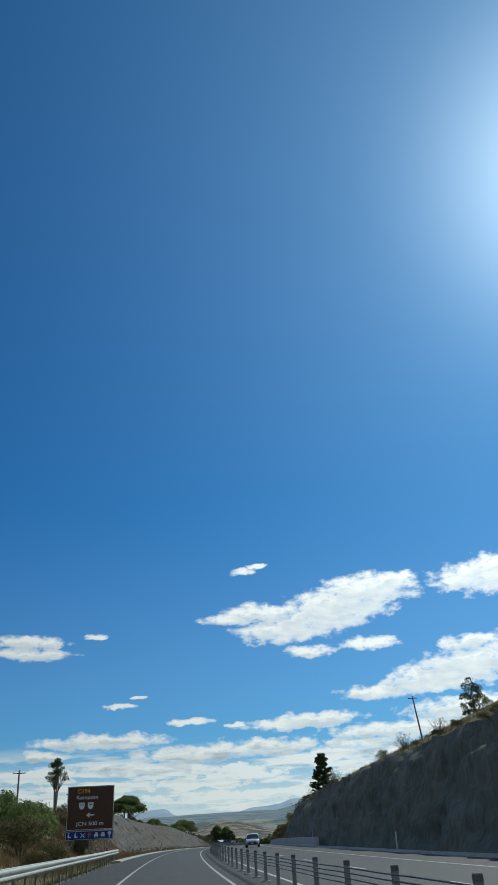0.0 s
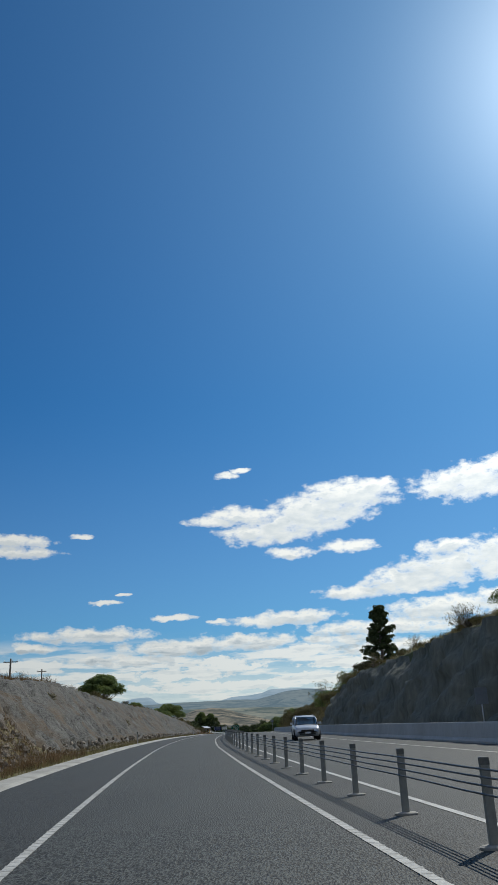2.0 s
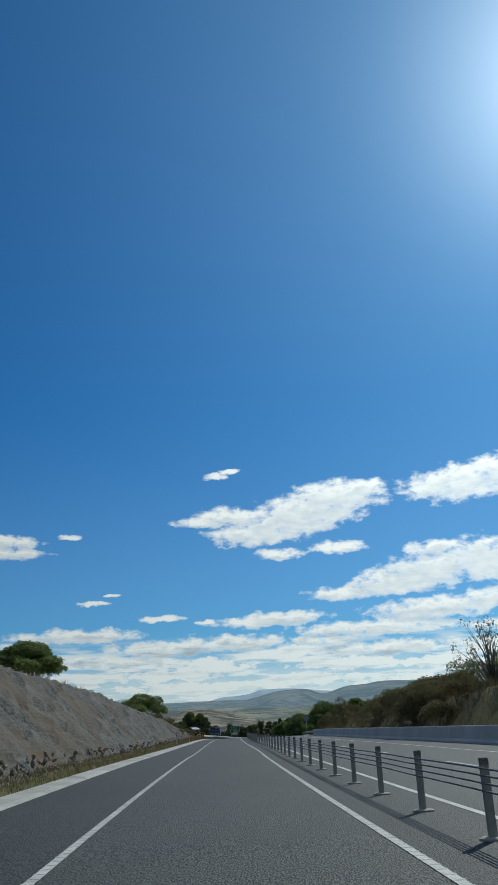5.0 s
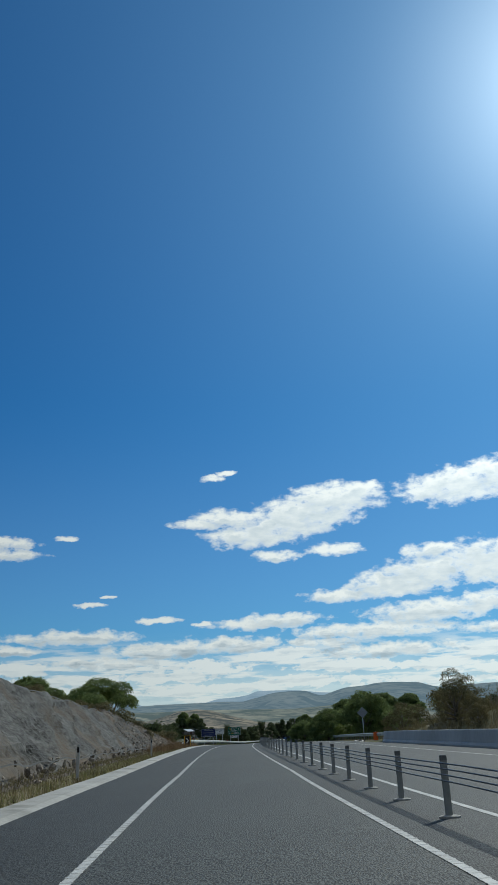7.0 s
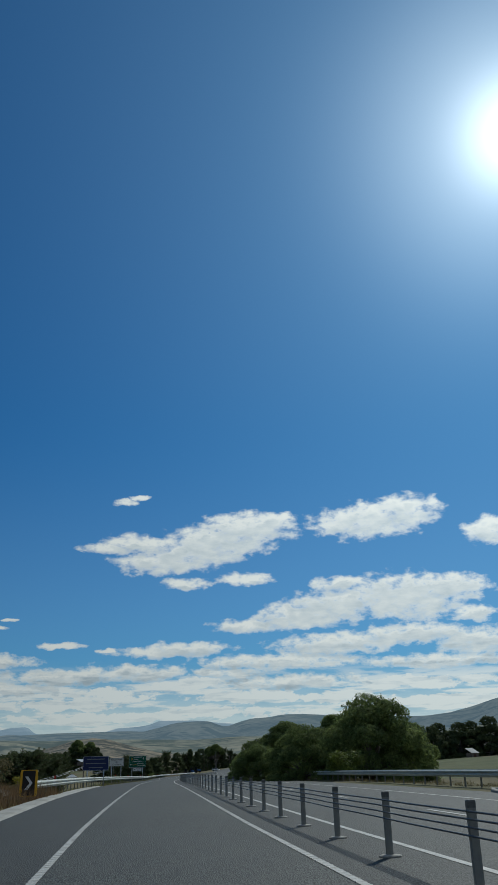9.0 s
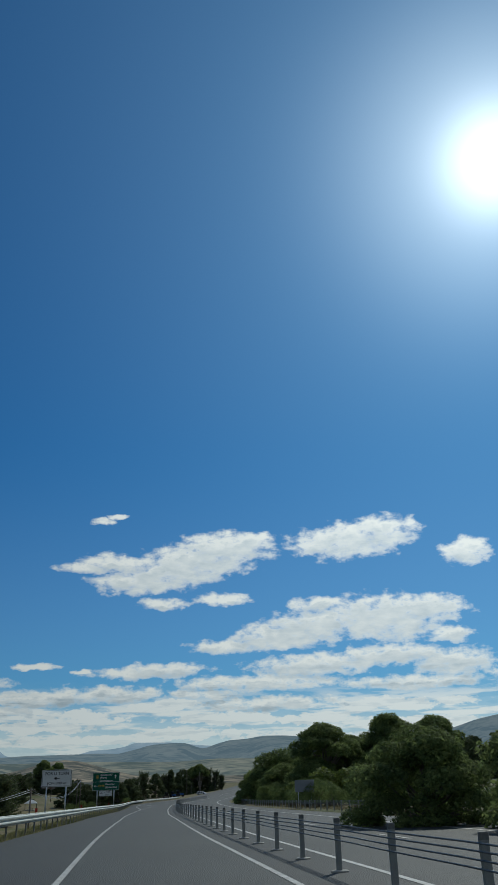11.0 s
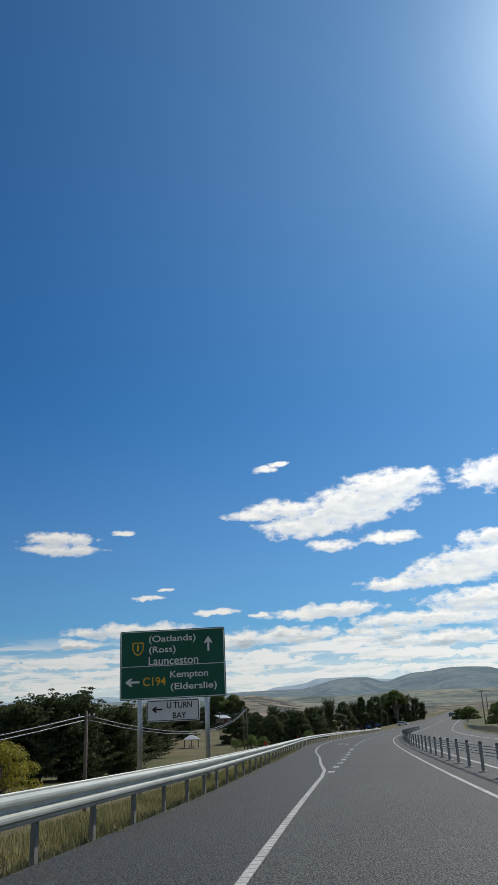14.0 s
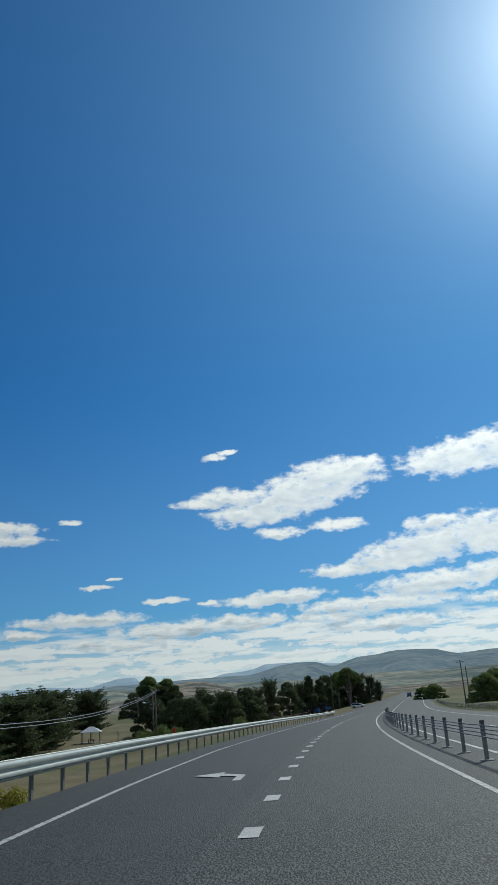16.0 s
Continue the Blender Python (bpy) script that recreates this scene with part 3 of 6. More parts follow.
pasture = [2 if (340 < s < 640 and 24 <= v < 95) or (470 < s < 820 and 11 < v < 60) else 0 for s in rows_s[:-1] for v in cols[:-1]]
ground.data.polygons.foreach_set("material_index", pasture + [1] * (len(faces) - near_faces))


def ridge(name, mat, label, dist, depth, skyline, base, width=70, step=0.12, grit=0.0, seed=1.0):
    """A range of hills at that distance: skyline gives its height in degrees by bearing to the left."""
    b = np.arange(-width, width + 0.01, step)
    top = lin(skyline, b)
    top = np.convolve(np.pad(top, 2, mode="edge"), [0.05, 0.2, 0.5, 0.2, 0.05], mode="valid")
    verts, faces = [], []
    steps_ = [-1.0, -0.75, -0.5, -0.3, -0.15, 0.0, 0.2, 0.5]
    for i, q in enumerate(b):
        for w in steps_:
            r = dist + w * depth
            full = dist * math.tan(math.radians(top[i])) - 0.5
            fade = max(0.0, 1 - abs(w)) ** 1.3
            x, y = HX - r * math.sin(math.radians(q)), HY + r * math.cos(math.radians(q))
            z = base + (full - base) * fade + grit * full * fade * (1 - fade) * 3 * rough(x, y, depth / 4, seed) + grit * 0.02 * dist * 0.03 * rough(x, y, dist / 40, seed + 2)
            verts.append((x, y, z))
    kk = len(steps_)
    faces = [(i * kk + j, (i + 1) * kk + j, (i + 1) * kk + j + 1, i * kk + j + 1) for i in range(len(b) - 1) for j in range(kk - 1)]
    return structure(name, mesh_of(name, verts, faces, mat), label, "hills")


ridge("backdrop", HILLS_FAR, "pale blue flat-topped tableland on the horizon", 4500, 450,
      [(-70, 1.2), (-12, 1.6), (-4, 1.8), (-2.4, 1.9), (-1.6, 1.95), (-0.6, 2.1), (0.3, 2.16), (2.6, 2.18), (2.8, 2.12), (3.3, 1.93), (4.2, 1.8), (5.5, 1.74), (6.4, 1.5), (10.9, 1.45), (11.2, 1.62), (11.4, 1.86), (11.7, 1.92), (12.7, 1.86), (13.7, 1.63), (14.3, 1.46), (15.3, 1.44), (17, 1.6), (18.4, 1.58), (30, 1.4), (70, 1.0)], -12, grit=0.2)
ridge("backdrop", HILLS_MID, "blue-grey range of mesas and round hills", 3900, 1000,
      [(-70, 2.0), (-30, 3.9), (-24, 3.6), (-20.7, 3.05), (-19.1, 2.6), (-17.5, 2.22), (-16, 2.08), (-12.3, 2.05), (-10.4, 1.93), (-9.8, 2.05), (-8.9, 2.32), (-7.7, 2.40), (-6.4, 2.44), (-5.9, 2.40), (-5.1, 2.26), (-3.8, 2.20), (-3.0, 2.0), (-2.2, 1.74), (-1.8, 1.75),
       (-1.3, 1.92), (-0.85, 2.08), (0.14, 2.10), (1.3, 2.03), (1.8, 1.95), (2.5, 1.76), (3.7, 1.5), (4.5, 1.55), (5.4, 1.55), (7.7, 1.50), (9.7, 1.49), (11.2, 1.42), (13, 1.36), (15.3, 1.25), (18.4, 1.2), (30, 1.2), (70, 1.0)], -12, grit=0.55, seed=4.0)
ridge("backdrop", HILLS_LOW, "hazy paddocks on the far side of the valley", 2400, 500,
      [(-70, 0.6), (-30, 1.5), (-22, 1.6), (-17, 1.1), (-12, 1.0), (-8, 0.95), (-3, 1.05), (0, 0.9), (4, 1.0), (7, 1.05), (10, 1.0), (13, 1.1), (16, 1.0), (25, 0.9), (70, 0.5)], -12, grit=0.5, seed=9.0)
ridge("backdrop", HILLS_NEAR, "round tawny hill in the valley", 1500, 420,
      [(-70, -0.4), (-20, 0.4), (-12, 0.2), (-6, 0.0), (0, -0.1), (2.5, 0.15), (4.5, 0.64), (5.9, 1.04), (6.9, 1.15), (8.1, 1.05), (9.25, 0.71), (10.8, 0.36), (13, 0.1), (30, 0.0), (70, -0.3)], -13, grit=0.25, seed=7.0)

# ---- carriageways ----
LINE_LEFT = [(-150, -3.5), (416, -3.5), (420, -3.6), (427, -4.1), (434, -4.5), (444, -5.3), (452, -5.8), (465, -6.4), (480, -6.8), (1300, -6.8)]
RAIL_LEFT = [(-150, -7.5), (290, -7.5), (308, -7.42), (328, -7.0), (345, -6.4), (360, -6.12), (375, -6.05), (395, -5.9), (410, -5.8), (431, -6.4), (450, -7.1), (470, -7.9), (500, -8.3), (1300, -8.3)]
LEFT_EDGE = [(-150, -5.85), (180, -5.65), (230, -5.35), (258, -5.46), (276, -5.92), (291, -6.4), (309, -6.62), (328, -6.75), (345, -6.46), (360, -6.20), (375, -6.13), (395, -5.98), (410, -5.88), (431, -6.48), (450, -7.18), (470, -7.98), (500, -8.38), (1300, -8.38)]
FAR_LINE, FAR_EDGE, OPP_LINE = 8.3, 10.9, 1.62
ss = np.arange(-140, 1000.1, 4.0)
structure("road", ribbon("road", ss, [(lambda s: float(lin(LINE_LEFT, s)) if s < 416 else -3.5, 0.0), (-1.8, 0.0), (0.0, 0.0)], ASPHALT), "grey chip-seal traffic lane with worn wheel tracks", "road")
structure("road", ribbon("road", ss, [(OPP_LINE, 0.0), (5.0, 0.0), (FAR_EDGE, 0.0)], ASPHALT), "grey chip-seal oncoming carriageway", "road")
structure("road_shoulder", ribbon("road_shoulder", ss, [(lambda s: float(lin(LEFT_EDGE, s)), 0.0), (lambda s: -3.5, 0.0)], ASPHALT_DARK), "dark chip-seal shoulder and turning lane", "road shoulder")
structure("median", ribbon("median", ss, [(0.0, 0.0), (0.8, 0.0), (OPP_LINE, 0.0)], ASPHALT_DARK), "dark sealed median strip under the wire barrier", "median")


def rib_line(name, s0, s1, v, label, ribs=0, width=0.12):
    """An edge line: a worn painted strip, with raised cross ribs on the stretch driven along."""
    vv = v if callable(v) else (lambda s: v)
    ss_ = np.arange(s0, s1, 2.0)
    ob = structure(name, ribbon(name, ss_, [(lambda s: vv(s) - width / 2, 0.006), (lambda s: vv(s) + width / 2, 0.006)], PAINT, True), label, "road marking")
    if ribs:
        bars = Build()
        for s in np.arange(s0, ribs, 0.25):
            w = width / 2 + 0.004
            q = [at(s + a, vv(s) + c, h) for a, c, h in ((-0.035, -w, 0.004), (-0.035, w, 0.004), (0.035, w, 0.004), (0.035, -w, 0.004), (-0.02, -w, 0.011), (-0.02, w, 0.011), (0.02, w, 0.011), (0.02, -w, 0.011))]
            bars.add(q, [(4, 5, 6, 7), (0, 1, 5, 4), (2, 3, 7, 6), (1, 2, 6, 5), (3, 0, 4, 7)])
        tagged(part("ribs", bars.mesh("ribs", PAINT), ob, "raised white cross ribs"), kind="stuff")
    return ob


rib_line("road_marking", -30, 620, lambda s: float(lin(LINE_LEFT, s)), "worn white ribbed edge line beside the shoulder", 500, 0.105)
rib_line("road_marking", -30, 620, 0.0, "worn white ribbed edge line along the median", 500, 0.105)
rib_line("road_marking", -60, 900, OPP_LINE, "white edge line of the oncoming carriageway")
rib_line("road_marking", -60, 900, FAR_LINE, "white outer edge line of the oncoming carriageway")


def dash(s0, length, v, width):
    return ribbon("dash", np.array([s0, s0 + length]), [(v - width / 2, 0.008), (v + width / 2, 0.008)], PAINT, True)


dashes = thing("road_marking", "broken white lane line on the oncoming carriageway", "road marking", kind="structure")
for s in np.arange(-30, 520, 12.0):
    part("dash", dash(s, 3.0, (OPP_LINE + FAR_LINE) / 2, 0.12), dashes)
dashes = thing("road_marking", "short white dashes beside the turning lane", "road marking", kind="structure")
for s in np.arange(418.48, 590, 3.48):
    part("dash", dash(s, 0.78, float(lin([(418, -3.34), (430, -3.17), (443, -3.13), (600, -3.1)], s)), 0.22), dashes)

# turning arrow painted on the lane
arrow = Build()
arrow.add([(0.10, -1.6, 0), (0.30, -1.6, 0), (0.30, 0.9, 0), (-0.35, 1.75, 0), (-0.35, 2.25, 0), (-1.1, 1.5, 0), (-0.35, 0.55, 0), (-0.35, 1.05, 0), (0.10, 0.6, 0)], [(0, 1, 2, 3, 7, 8), (3, 4, 5, 6, 7)])
structure("road_marking", arrow.mesh("road_marking", PAINT), "white left-turn arrow painted on the turning lane", "road marking").matrix_basis = frame_at(465.0, -4.3, 0.009) @ Matrix.Diagonal((0.85, 0.68, 1, 1))

# concrete gutter strip on the left, up to the guard rail
ss = np.arange(63, 328.1, 3.0)
le = lambda s: float(lin(LEFT_EDGE, s))
structure("kerb", sweep("kerb", ss, le, [(0.0, 0.0), (-0.10, 0.03), (-0.16, 0.045), (-0.68, 0.055), (-0.72, -0.12), (0.0, -0.12)], CONCRETE), "pale concrete gutter strip with dirty joints", "kerb")
ss = np.arange(-60, 84.1, 3.0)
structure("kerb", sweep("kerb", ss, FAR_EDGE, [(0.0, 0.0), (0.1, 0.06), (0.5, 0.12), (0.55, -0.1), (0.0, -0.1)], CONCRETE), "pale concrete kerb under the rock cutting", "kerb")


# pale kerb loop at the start of the far guard rail
n = 28
loop = [(0.5 * math.cos(2 * math.pi * i / n), 3.4 * math.sin(2 * math.pi * i / n)) for i in range(n)]
nose = Build()
nose.add([(x * k, y * (1 - (1 - k) * 0.2), z) for k, z in ((1.0, -0.05), (1.0, 0.05), (0.93, 0.08), (0.68, 0.08), (0.62, 0.05), (0.62, -0.05)) for x, y in loop],
         [(r * n + i, r * n + (i + 1) % n, (r + 1) * n + (i + 1) % n, (r + 1) * n + i) for r in range(5) for i in range(n)])
structure("kerb", nose.mesh("kerb", CONCRETE), "pale concrete kerb loop at the shoulder's end", "kerb").matrix_basis = frame_at(280.6, 10.9, 0.0, -8.0)


# ---- rock cuttings ----
def face_sheet(name, s0, s1, ds, offs, height, mat, amp, size, seed, lip=0.0, rows=15, facets=True):
    """A rough rock face: offs(s, k) and height(s, k) for k from 0 at the toe to 1 at the top."""
    ss_, ks = np.arange(s0, s1 + 0.1, ds), np.linspace(0, 1, rows)
    verts = []
    for s in ss_:
        for q in ks:
            v, h = offs(s, q), height(s, q)
            n = noise.fractal(Vector((s / size, v / size * 1.2, h / size * 1.5 + seed)), 1.0, 2.1, 5)
            c = noise.cell(Vector((s / size * 1.3, h / size * 2.0, seed)))
            d = (n * 0.9 + c * 0.2) * amp * min(1.0, q * 5 + 0.2)
            verts.append(at(s, v + d * (1 if v < 0 else -1), h + d * 0.4 + lip))
    k = len(ks)
    faces = [(i * k + j, i * k + j + 1, (i + 1) * k + j + 1, (i + 1) * k + j) for i in range(len(ss_) - 1) for j in range(k - 1)]
    return mesh_of(name, verts, faces, mat, facets)


left_top = lambda s: float(lin(LEFT_TOP, s))
cut_l = tagged(new("rock_cutting", face_sheet("rock_cutting", 94, 284, 0.7, lambda s, q: TOE_L - q * left_top(s) - 0.05, lambda s, q: q * (left_top(s) + 0.26) - 0.2, ROCK, 0.42, 1.5, 1.0)),
               "grey weathered rock bank draped in wire netting", "rock bank", kind="structure")
# netting: cross and down wires laid on the bank
net = Build()
rnd = random.Random(4)


NET_FOOT = [(97, 0.62), (170, 0.55), (205, 0.42), (235, 0.2), (268, 0.1)]


def net_place(s, q):
    t = left_top(s)
    n = noise.noise(Vector((s / 3.0, q * t / 2.0, 9.0))) * 0.12 + abs(math.sin(s * 0.9 + 0.35 * math.sin(q * 3))) * 0.07
    foot = float(lin(NET_FOOT, s))
    return at(s, TOE_L + 0.22 - foot * 0.8 - q * (t - foot) + n, foot + 0.12 + q * (t - foot) + n - 0.25 * q * q)


for s in np.arange(97, 268, 0.45):
    width = 0.008 if int(round(s / 0.45)) % 4 else 0.024
    pts = [net_place(s + 0.5 * q, q) for q in np.linspace(0, 1, 7)]
    for a, b in zip(pts, pts[1:]):
        net.add([a, b, b + np.array([0, width, 0]), a + np.array([0, width, 0])], [(0, 1, 2, 3)])
for q in np.linspace(0, 1, 25):
    pts = [net_place(s, q) for s in np.arange(97, 268, 1.0)]
    width = 0.05 if q in (0, 1) else 0.010
    for a, b in zip(pts, pts[1:]):
        net.add([a, b, b + np.array([0, 0, width]), a + np.array([0, 0, width])], [(0, 1, 2, 3)])
# the mesh itself: two families of slanting wires
for s in np.arange(97, 264, 0.7):
    for slant in (2.2, -2.2):
        pts = [net_place(s + slant * q + 2.0, q) for q in np.linspace(0, 1, 9)]
        for a, b in zip(pts, pts[1:]):
            net.add([a, b, b + np.array([0, 0.008, 0.005]), a + np.array([0, 0.008, 0.005])], [(0, 1, 2, 3)])
tagged(part("netting", net.mesh("netting", NET), cut_l, "grey galvanised wire netting"), kind="stuff")

right_face = lambda s: float(lin(RIGHT_FACE, s))
right_k = lambda s: float(lin([(0, 2.1), (140, 2.1), (175, 0.9), (1300, 0.8)], s))
tagged(new("rock_cutting", face_sheet("rock_cutting", -60, 160, 0.6, lambda s, q: TOE_R - 0.15 + q * right_face(s) / right_k(s), lambda s, q: q * right_face(s) + 0.05, DARK_ROCK, 0.7, 2.4, 5.0, rows=26, facets=False)),
       "dark shaded rock face cut beside the road", "rock face", kind="structure")


def stone_mesh(seed):
    r = random.Random(seed)
    bm = bmesh.new()
    bmesh.ops.create_icosphere(bm, subdivisions=1, radius=0.5)
    for v in bm.verts:
        v.co *= r.uniform(0.7, 1.15)
        v.co.z *= 0.75
    me = bpy.data.meshes.new("stone")
    bm.to_mesh(me)
    bm.free()
    me.materials.append(STONE)
    return me


stones = [stone_mesh(i) for i in range(6)]
rnd = random.Random(11)
for i in range(290):
    s = rnd.uniform(97, 262)
    q = rnd.random()
    x, y, z = at(s, TOE_L + 0.35 - 0.75 * q, 0.02 + 0.5 * q)
    size = rnd.uniform(0.10, 0.34)
    ob = part("stone", rnd.choice(stones), cut_l)
    ob.matrix_basis = Matrix.LocRotScale((x, y, z), Euler((rnd.random() * 6, rnd.random() * 6, rnd.random() * 6)), Vector((size * 1.2, size, size * 0.8)))

# small rubble along the foot of the bank
rub = Build()
rnd = random.Random(12)
for i in range(5200):
    s, q = rnd.uniform(90, 284), rnd.random() ** 1.3
    v = TOE_L + 0.9 - 1.75 * q
    c0 = Vector(at(s, v, lie(s, v) + 0.02 + 0.25 * max(0.0, q - 0.6)))
    e = rnd.uniform(0.04, 0.15)
    pts = [c0 + Vector((rnd.uniform(0.5, 1.1) * x, rnd.uniform(0.5, 1.1) * y, rnd.uniform(0.4, 0.9) * z)) * e for x, y, z in ((1, 0, 0), (0, 1, 0), (-1, 0, 0), (0, -1, 0), (0, 0, 1))]
    rub.add(pts, [(0, 1, 4), (1, 2, 4), (2, 3, 4), (3, 0, 4)])
for i in range(1700):
    s, q = rnd.uniform(258, 292), rnd.random()
    v = TOE_L + 0.6 - q * (left_top(s) + 0.9)
    c0 = Vector(at(s, v, max(lie(s, v), (TOE_L - v) * 0.98 if s < 282 else -1.0) + 0.05))
    e = rnd.uniform(0.08, 0.26)
    pts = [c0 + Vector((rnd.uniform(0.5, 1.1) * x, rnd.uniform(0.5, 1.1) * y, rnd.uniform(0.4, 0.9) * z)) * e for x, y, z in ((1, 0, 0), (0, 1, 0), (-1, 0, 0), (0, -1, 0), (0, 0, 1))]
    rub.add(pts, [(0, 1, 4), (1, 2, 4), (2, 3, 4), (3, 0, 4)])
for i in range(1300):
    s, q = rnd.uniform(74, 101), rnd.random()
    v = TOE_L + 0.7 - q * (left_top(s) / float(lin(BANK_SLOPE, s)) + 0.6)
    c0 = Vector(at(s, v, lie(s, v) + 0.04))
    e = rnd.uniform(0.07, 0.26)
    pts = [c0 + Vector((rnd.uniform(0.5, 1.1) * x, rnd.uniform(0.5, 1.1) * y, rnd.uniform(0.4, 0.9) * z)) * e for x, y, z in ((1, 0, 0), (0, 1, 0), (-1, 0, 0), (0, -1, 0), (0, 0, 1))]
    rub.add(pts, [(0, 1, 4), (1, 2, 4), (2, 3, 4), (3, 0, 4)])
rubble_stone = material("brown rubble", (0.11, 0.09, 0.065), (0.33, 0.28, 0.22), 1.5, 0.9, 0.5, fine=8.0, island=0.4, spec=0.15)
tagged(part("rubble", rub.mesh("rubble", rubble_stone), cut_l, "loose brown rubble"), kind="stuff")

# ---- concrete barrier beside the oncoming carriageway ----
barrier = thing("concrete_barrier", "long grey concrete safety barrier beside the carriageway", "concrete barrier")
prof = [(0.0, -0.05), (0.0, 0.08), (0.12, 0.22), (0.20, 0.84), (0.23, 0.88), (0.40, 0.88), (0.43, 0.84), (0.43, -0.05)]
for i, s in enumerate(np.arange(83, 266, 6.1)):
    sec = np.linspace(s, s + 6.07, 3)
    part("barrier_unit", sweep("barrier_unit", sec, FAR_EDGE + 0.05, prof, WALL_CONCRETE), barrier)

# ---- wire rope barriers ----
def barrier_post():
    """A channel-shaped post with its cap and footing, at the origin."""
    b = Build()
    b.prism([(-0.042, 0.0), (0.042, 0.0), (0.042, 0.74), (-0.042, 0.74)], -0.004, 0.004)
    b.box(0.008, 0.05, 0.74, -0.04, 0.025, 0.37).box(0.008, 0.05, 0.74, 0.04, 0.025, 0.37)
    b.box(0.084, 0.006, 0.30, 0, 0.046, 0.59)
    post = b.mesh("post", POST_STEEL)
    cap = Build().box(0.095, 0.066, 0.07, 0, 0.02, 0.755, 0.012).mesh("cap", CAP_DARK)
    foot = Build()
    n = 12
    ring = [(0.155 * math.cos(2 * math.pi * i / n), 0.10 * math.sin(2 * math.pi * i / n)) for i in range(n)]
    foot.add([(x, y, -0.05) for x, y in ring] + [(x, y, 0.02) for x, y in ring] + [(x * 0.8, y * 0.8, 0.032) for x, y in ring],
             [(i, (i + 1) % n, n + (i + 1) % n, n + i) for i in range(n)] + [(n + i, n + (i + 1) % n, 2 * n + (i + 1) % n, 2 * n + i) for i in range(n)] + [tuple(range(2 * n, 3 * n))])
    return post, cap, foot.mesh("footing", CONCRETE)


POST, CAP, FOOTING = barrier_post()


def wire_barrier(s0, s1, spacing, v, label, detail=True):
    ob = thing("wire_barrier", label, "road barrier")
    for i, s in enumerate(np.arange(s0, s1, spacing)):
        m = frame_at(s, v)
        p = part("post", POST, ob, m=m)
        p.matrix_basis = m
        if detail:
            part("cap", CAP, p, "dark weathered cap")
            part("footing", FOOTING, p, "pale concrete footing")
    ss_ = np.arange(s0 - 4, s1 + 4, spacing / 2)
    for z in (0.47, 0.545, 0.62, 0.69):
        b = Build()
        b.tube([at(s, v - 0.06, z + 0.004 * math.sin(i * 2.1)) for i, s in enumerate(ss_)], 0.011, 5)
        part("wire_rope", b.mesh("wire_rope", CABLE, False), ob, "twisted steel wire rope")
    return ob


median_barrier = wire_barrier(-9.58, 590, 2.932, 0.97, "wire rope barrier on slim dark steel posts along the median")
link_ = Build().tube([(0, -0.16, 0), (0, 0.16, 0)], 0.024, 8).box(0.034, 0.07, 0.05, 0, -0.13, 0, 0.006).box(0.034, 0.07, 0.05, 0, 0.13, 0, 0.006)
part("turnbuckle", link_.mesh("turnbuckle", CABLE), median_barrier, "steel rope joiner", m=frame_at(332.5, 0.91, 0.545))
wire_barrier(336, 700, 2.5, 12.2, "wire rope barrier on the outer side of the oncoming carriageway", detail=False)

# ---- steel guard rails ----
W_BEAM = [(0.0, 0.435), (-0.012, 0.45), (-0.012, 0.475), (-0.078, 0.505), (-0.083, 0.53), (-0.078, 0.555), (-0.012, 0.585), (-0.006, 0.605),
          (-0.012, 0.625), (-0.078, 0.655), (-0.083, 0.68), (-0.078, 0.705), (-0.012, 0.735), (-0.012, 0.755), (0.0, 0.765), (0.006, 0.755),
          (-0.004, 0.735), (-0.070, 0.702), (-0.074, 0.68), (-0.070, 0.658), (-0.002, 0.628), (0.002, 0.605), (-0.002, 0.582), (-0.070, 0.552), (-0.074, 0.53), (-0.070, 0.508), (-0.002, 0.478), (0.006, 0.45)]


def rail_post():
    b = Build().box(0.006, 0.11, 1.06, 0.0, 0, 0.18).box(0.05, 0.006, 1.06, 0.025, -0.055, 0.18).box(0.05, 0.006, 1.06, 0.025, 0.055, 0.18)
    block = Build().box(0.09, 0.12, 0.30, -0.05, 0, 0.60, 0.01)
    bolt = Build().box(0.014, 0.03, 0.03, -0.105, 0, 0.605)
    return b.mesh("post", RAIL_STEEL), block.mesh("spacer", RAIL_STEEL), bolt.mesh("bolt", RAIL_STEEL)


RAIL_POST, SPACER, BOLT = rail_post()
MIRROR = Matrix.Diagonal((-1, 1, 1, 1))


def guard_rail(s0, s1, v, label, side=1, spacing=2.0, start_down=False):
    """side 1: on the left of the road, with its face to the right."""
    ob = thing("guard_rail", label, "guard rail")
    vf = v if callable(v) else (lambda s: v)
    edges = list(np.arange(s0, s1, 4.0)) + [s1]
    for i, (a, b) in enumerate(zip(edges, edges[1:])):
        sec = np.linspace(a - 0.15, b + 0.15, 3)
        lift = 0.004 * (i % 2)
        part("rail", sweep("rail", sec, vf, [(-x * side + lift * side, z) for x, z in (W_BEAM if side > 0 else W_BEAM[::-1])], RAIL_BEAM), ob)
    for s in np.arange(s0 + 0.6, s1 - 0.3, spacing):
        m = frame_at(s, vf(s) - 0.11 * side) @ (MIRROR if side > 0 else Matrix())
        p = part("post", RAIL_POST, ob, m=m)
        part("spacer", SPACER, p)
        part("bolt", BOLT, p)
    return ob


rail_v = lambda s: float(lin(RAIL_LEFT, s))
rail_start = lambda s: float(lin([(-60, -5.9), (50, -5.95), (69, -6.5)], s))
guard_rail(-40, 69, rail_start, "galvanised steel guard rail beside the shoulder")
guard_rail(290.4, 590, rail_v, "long galvanised steel guard rail beside the shoulder")
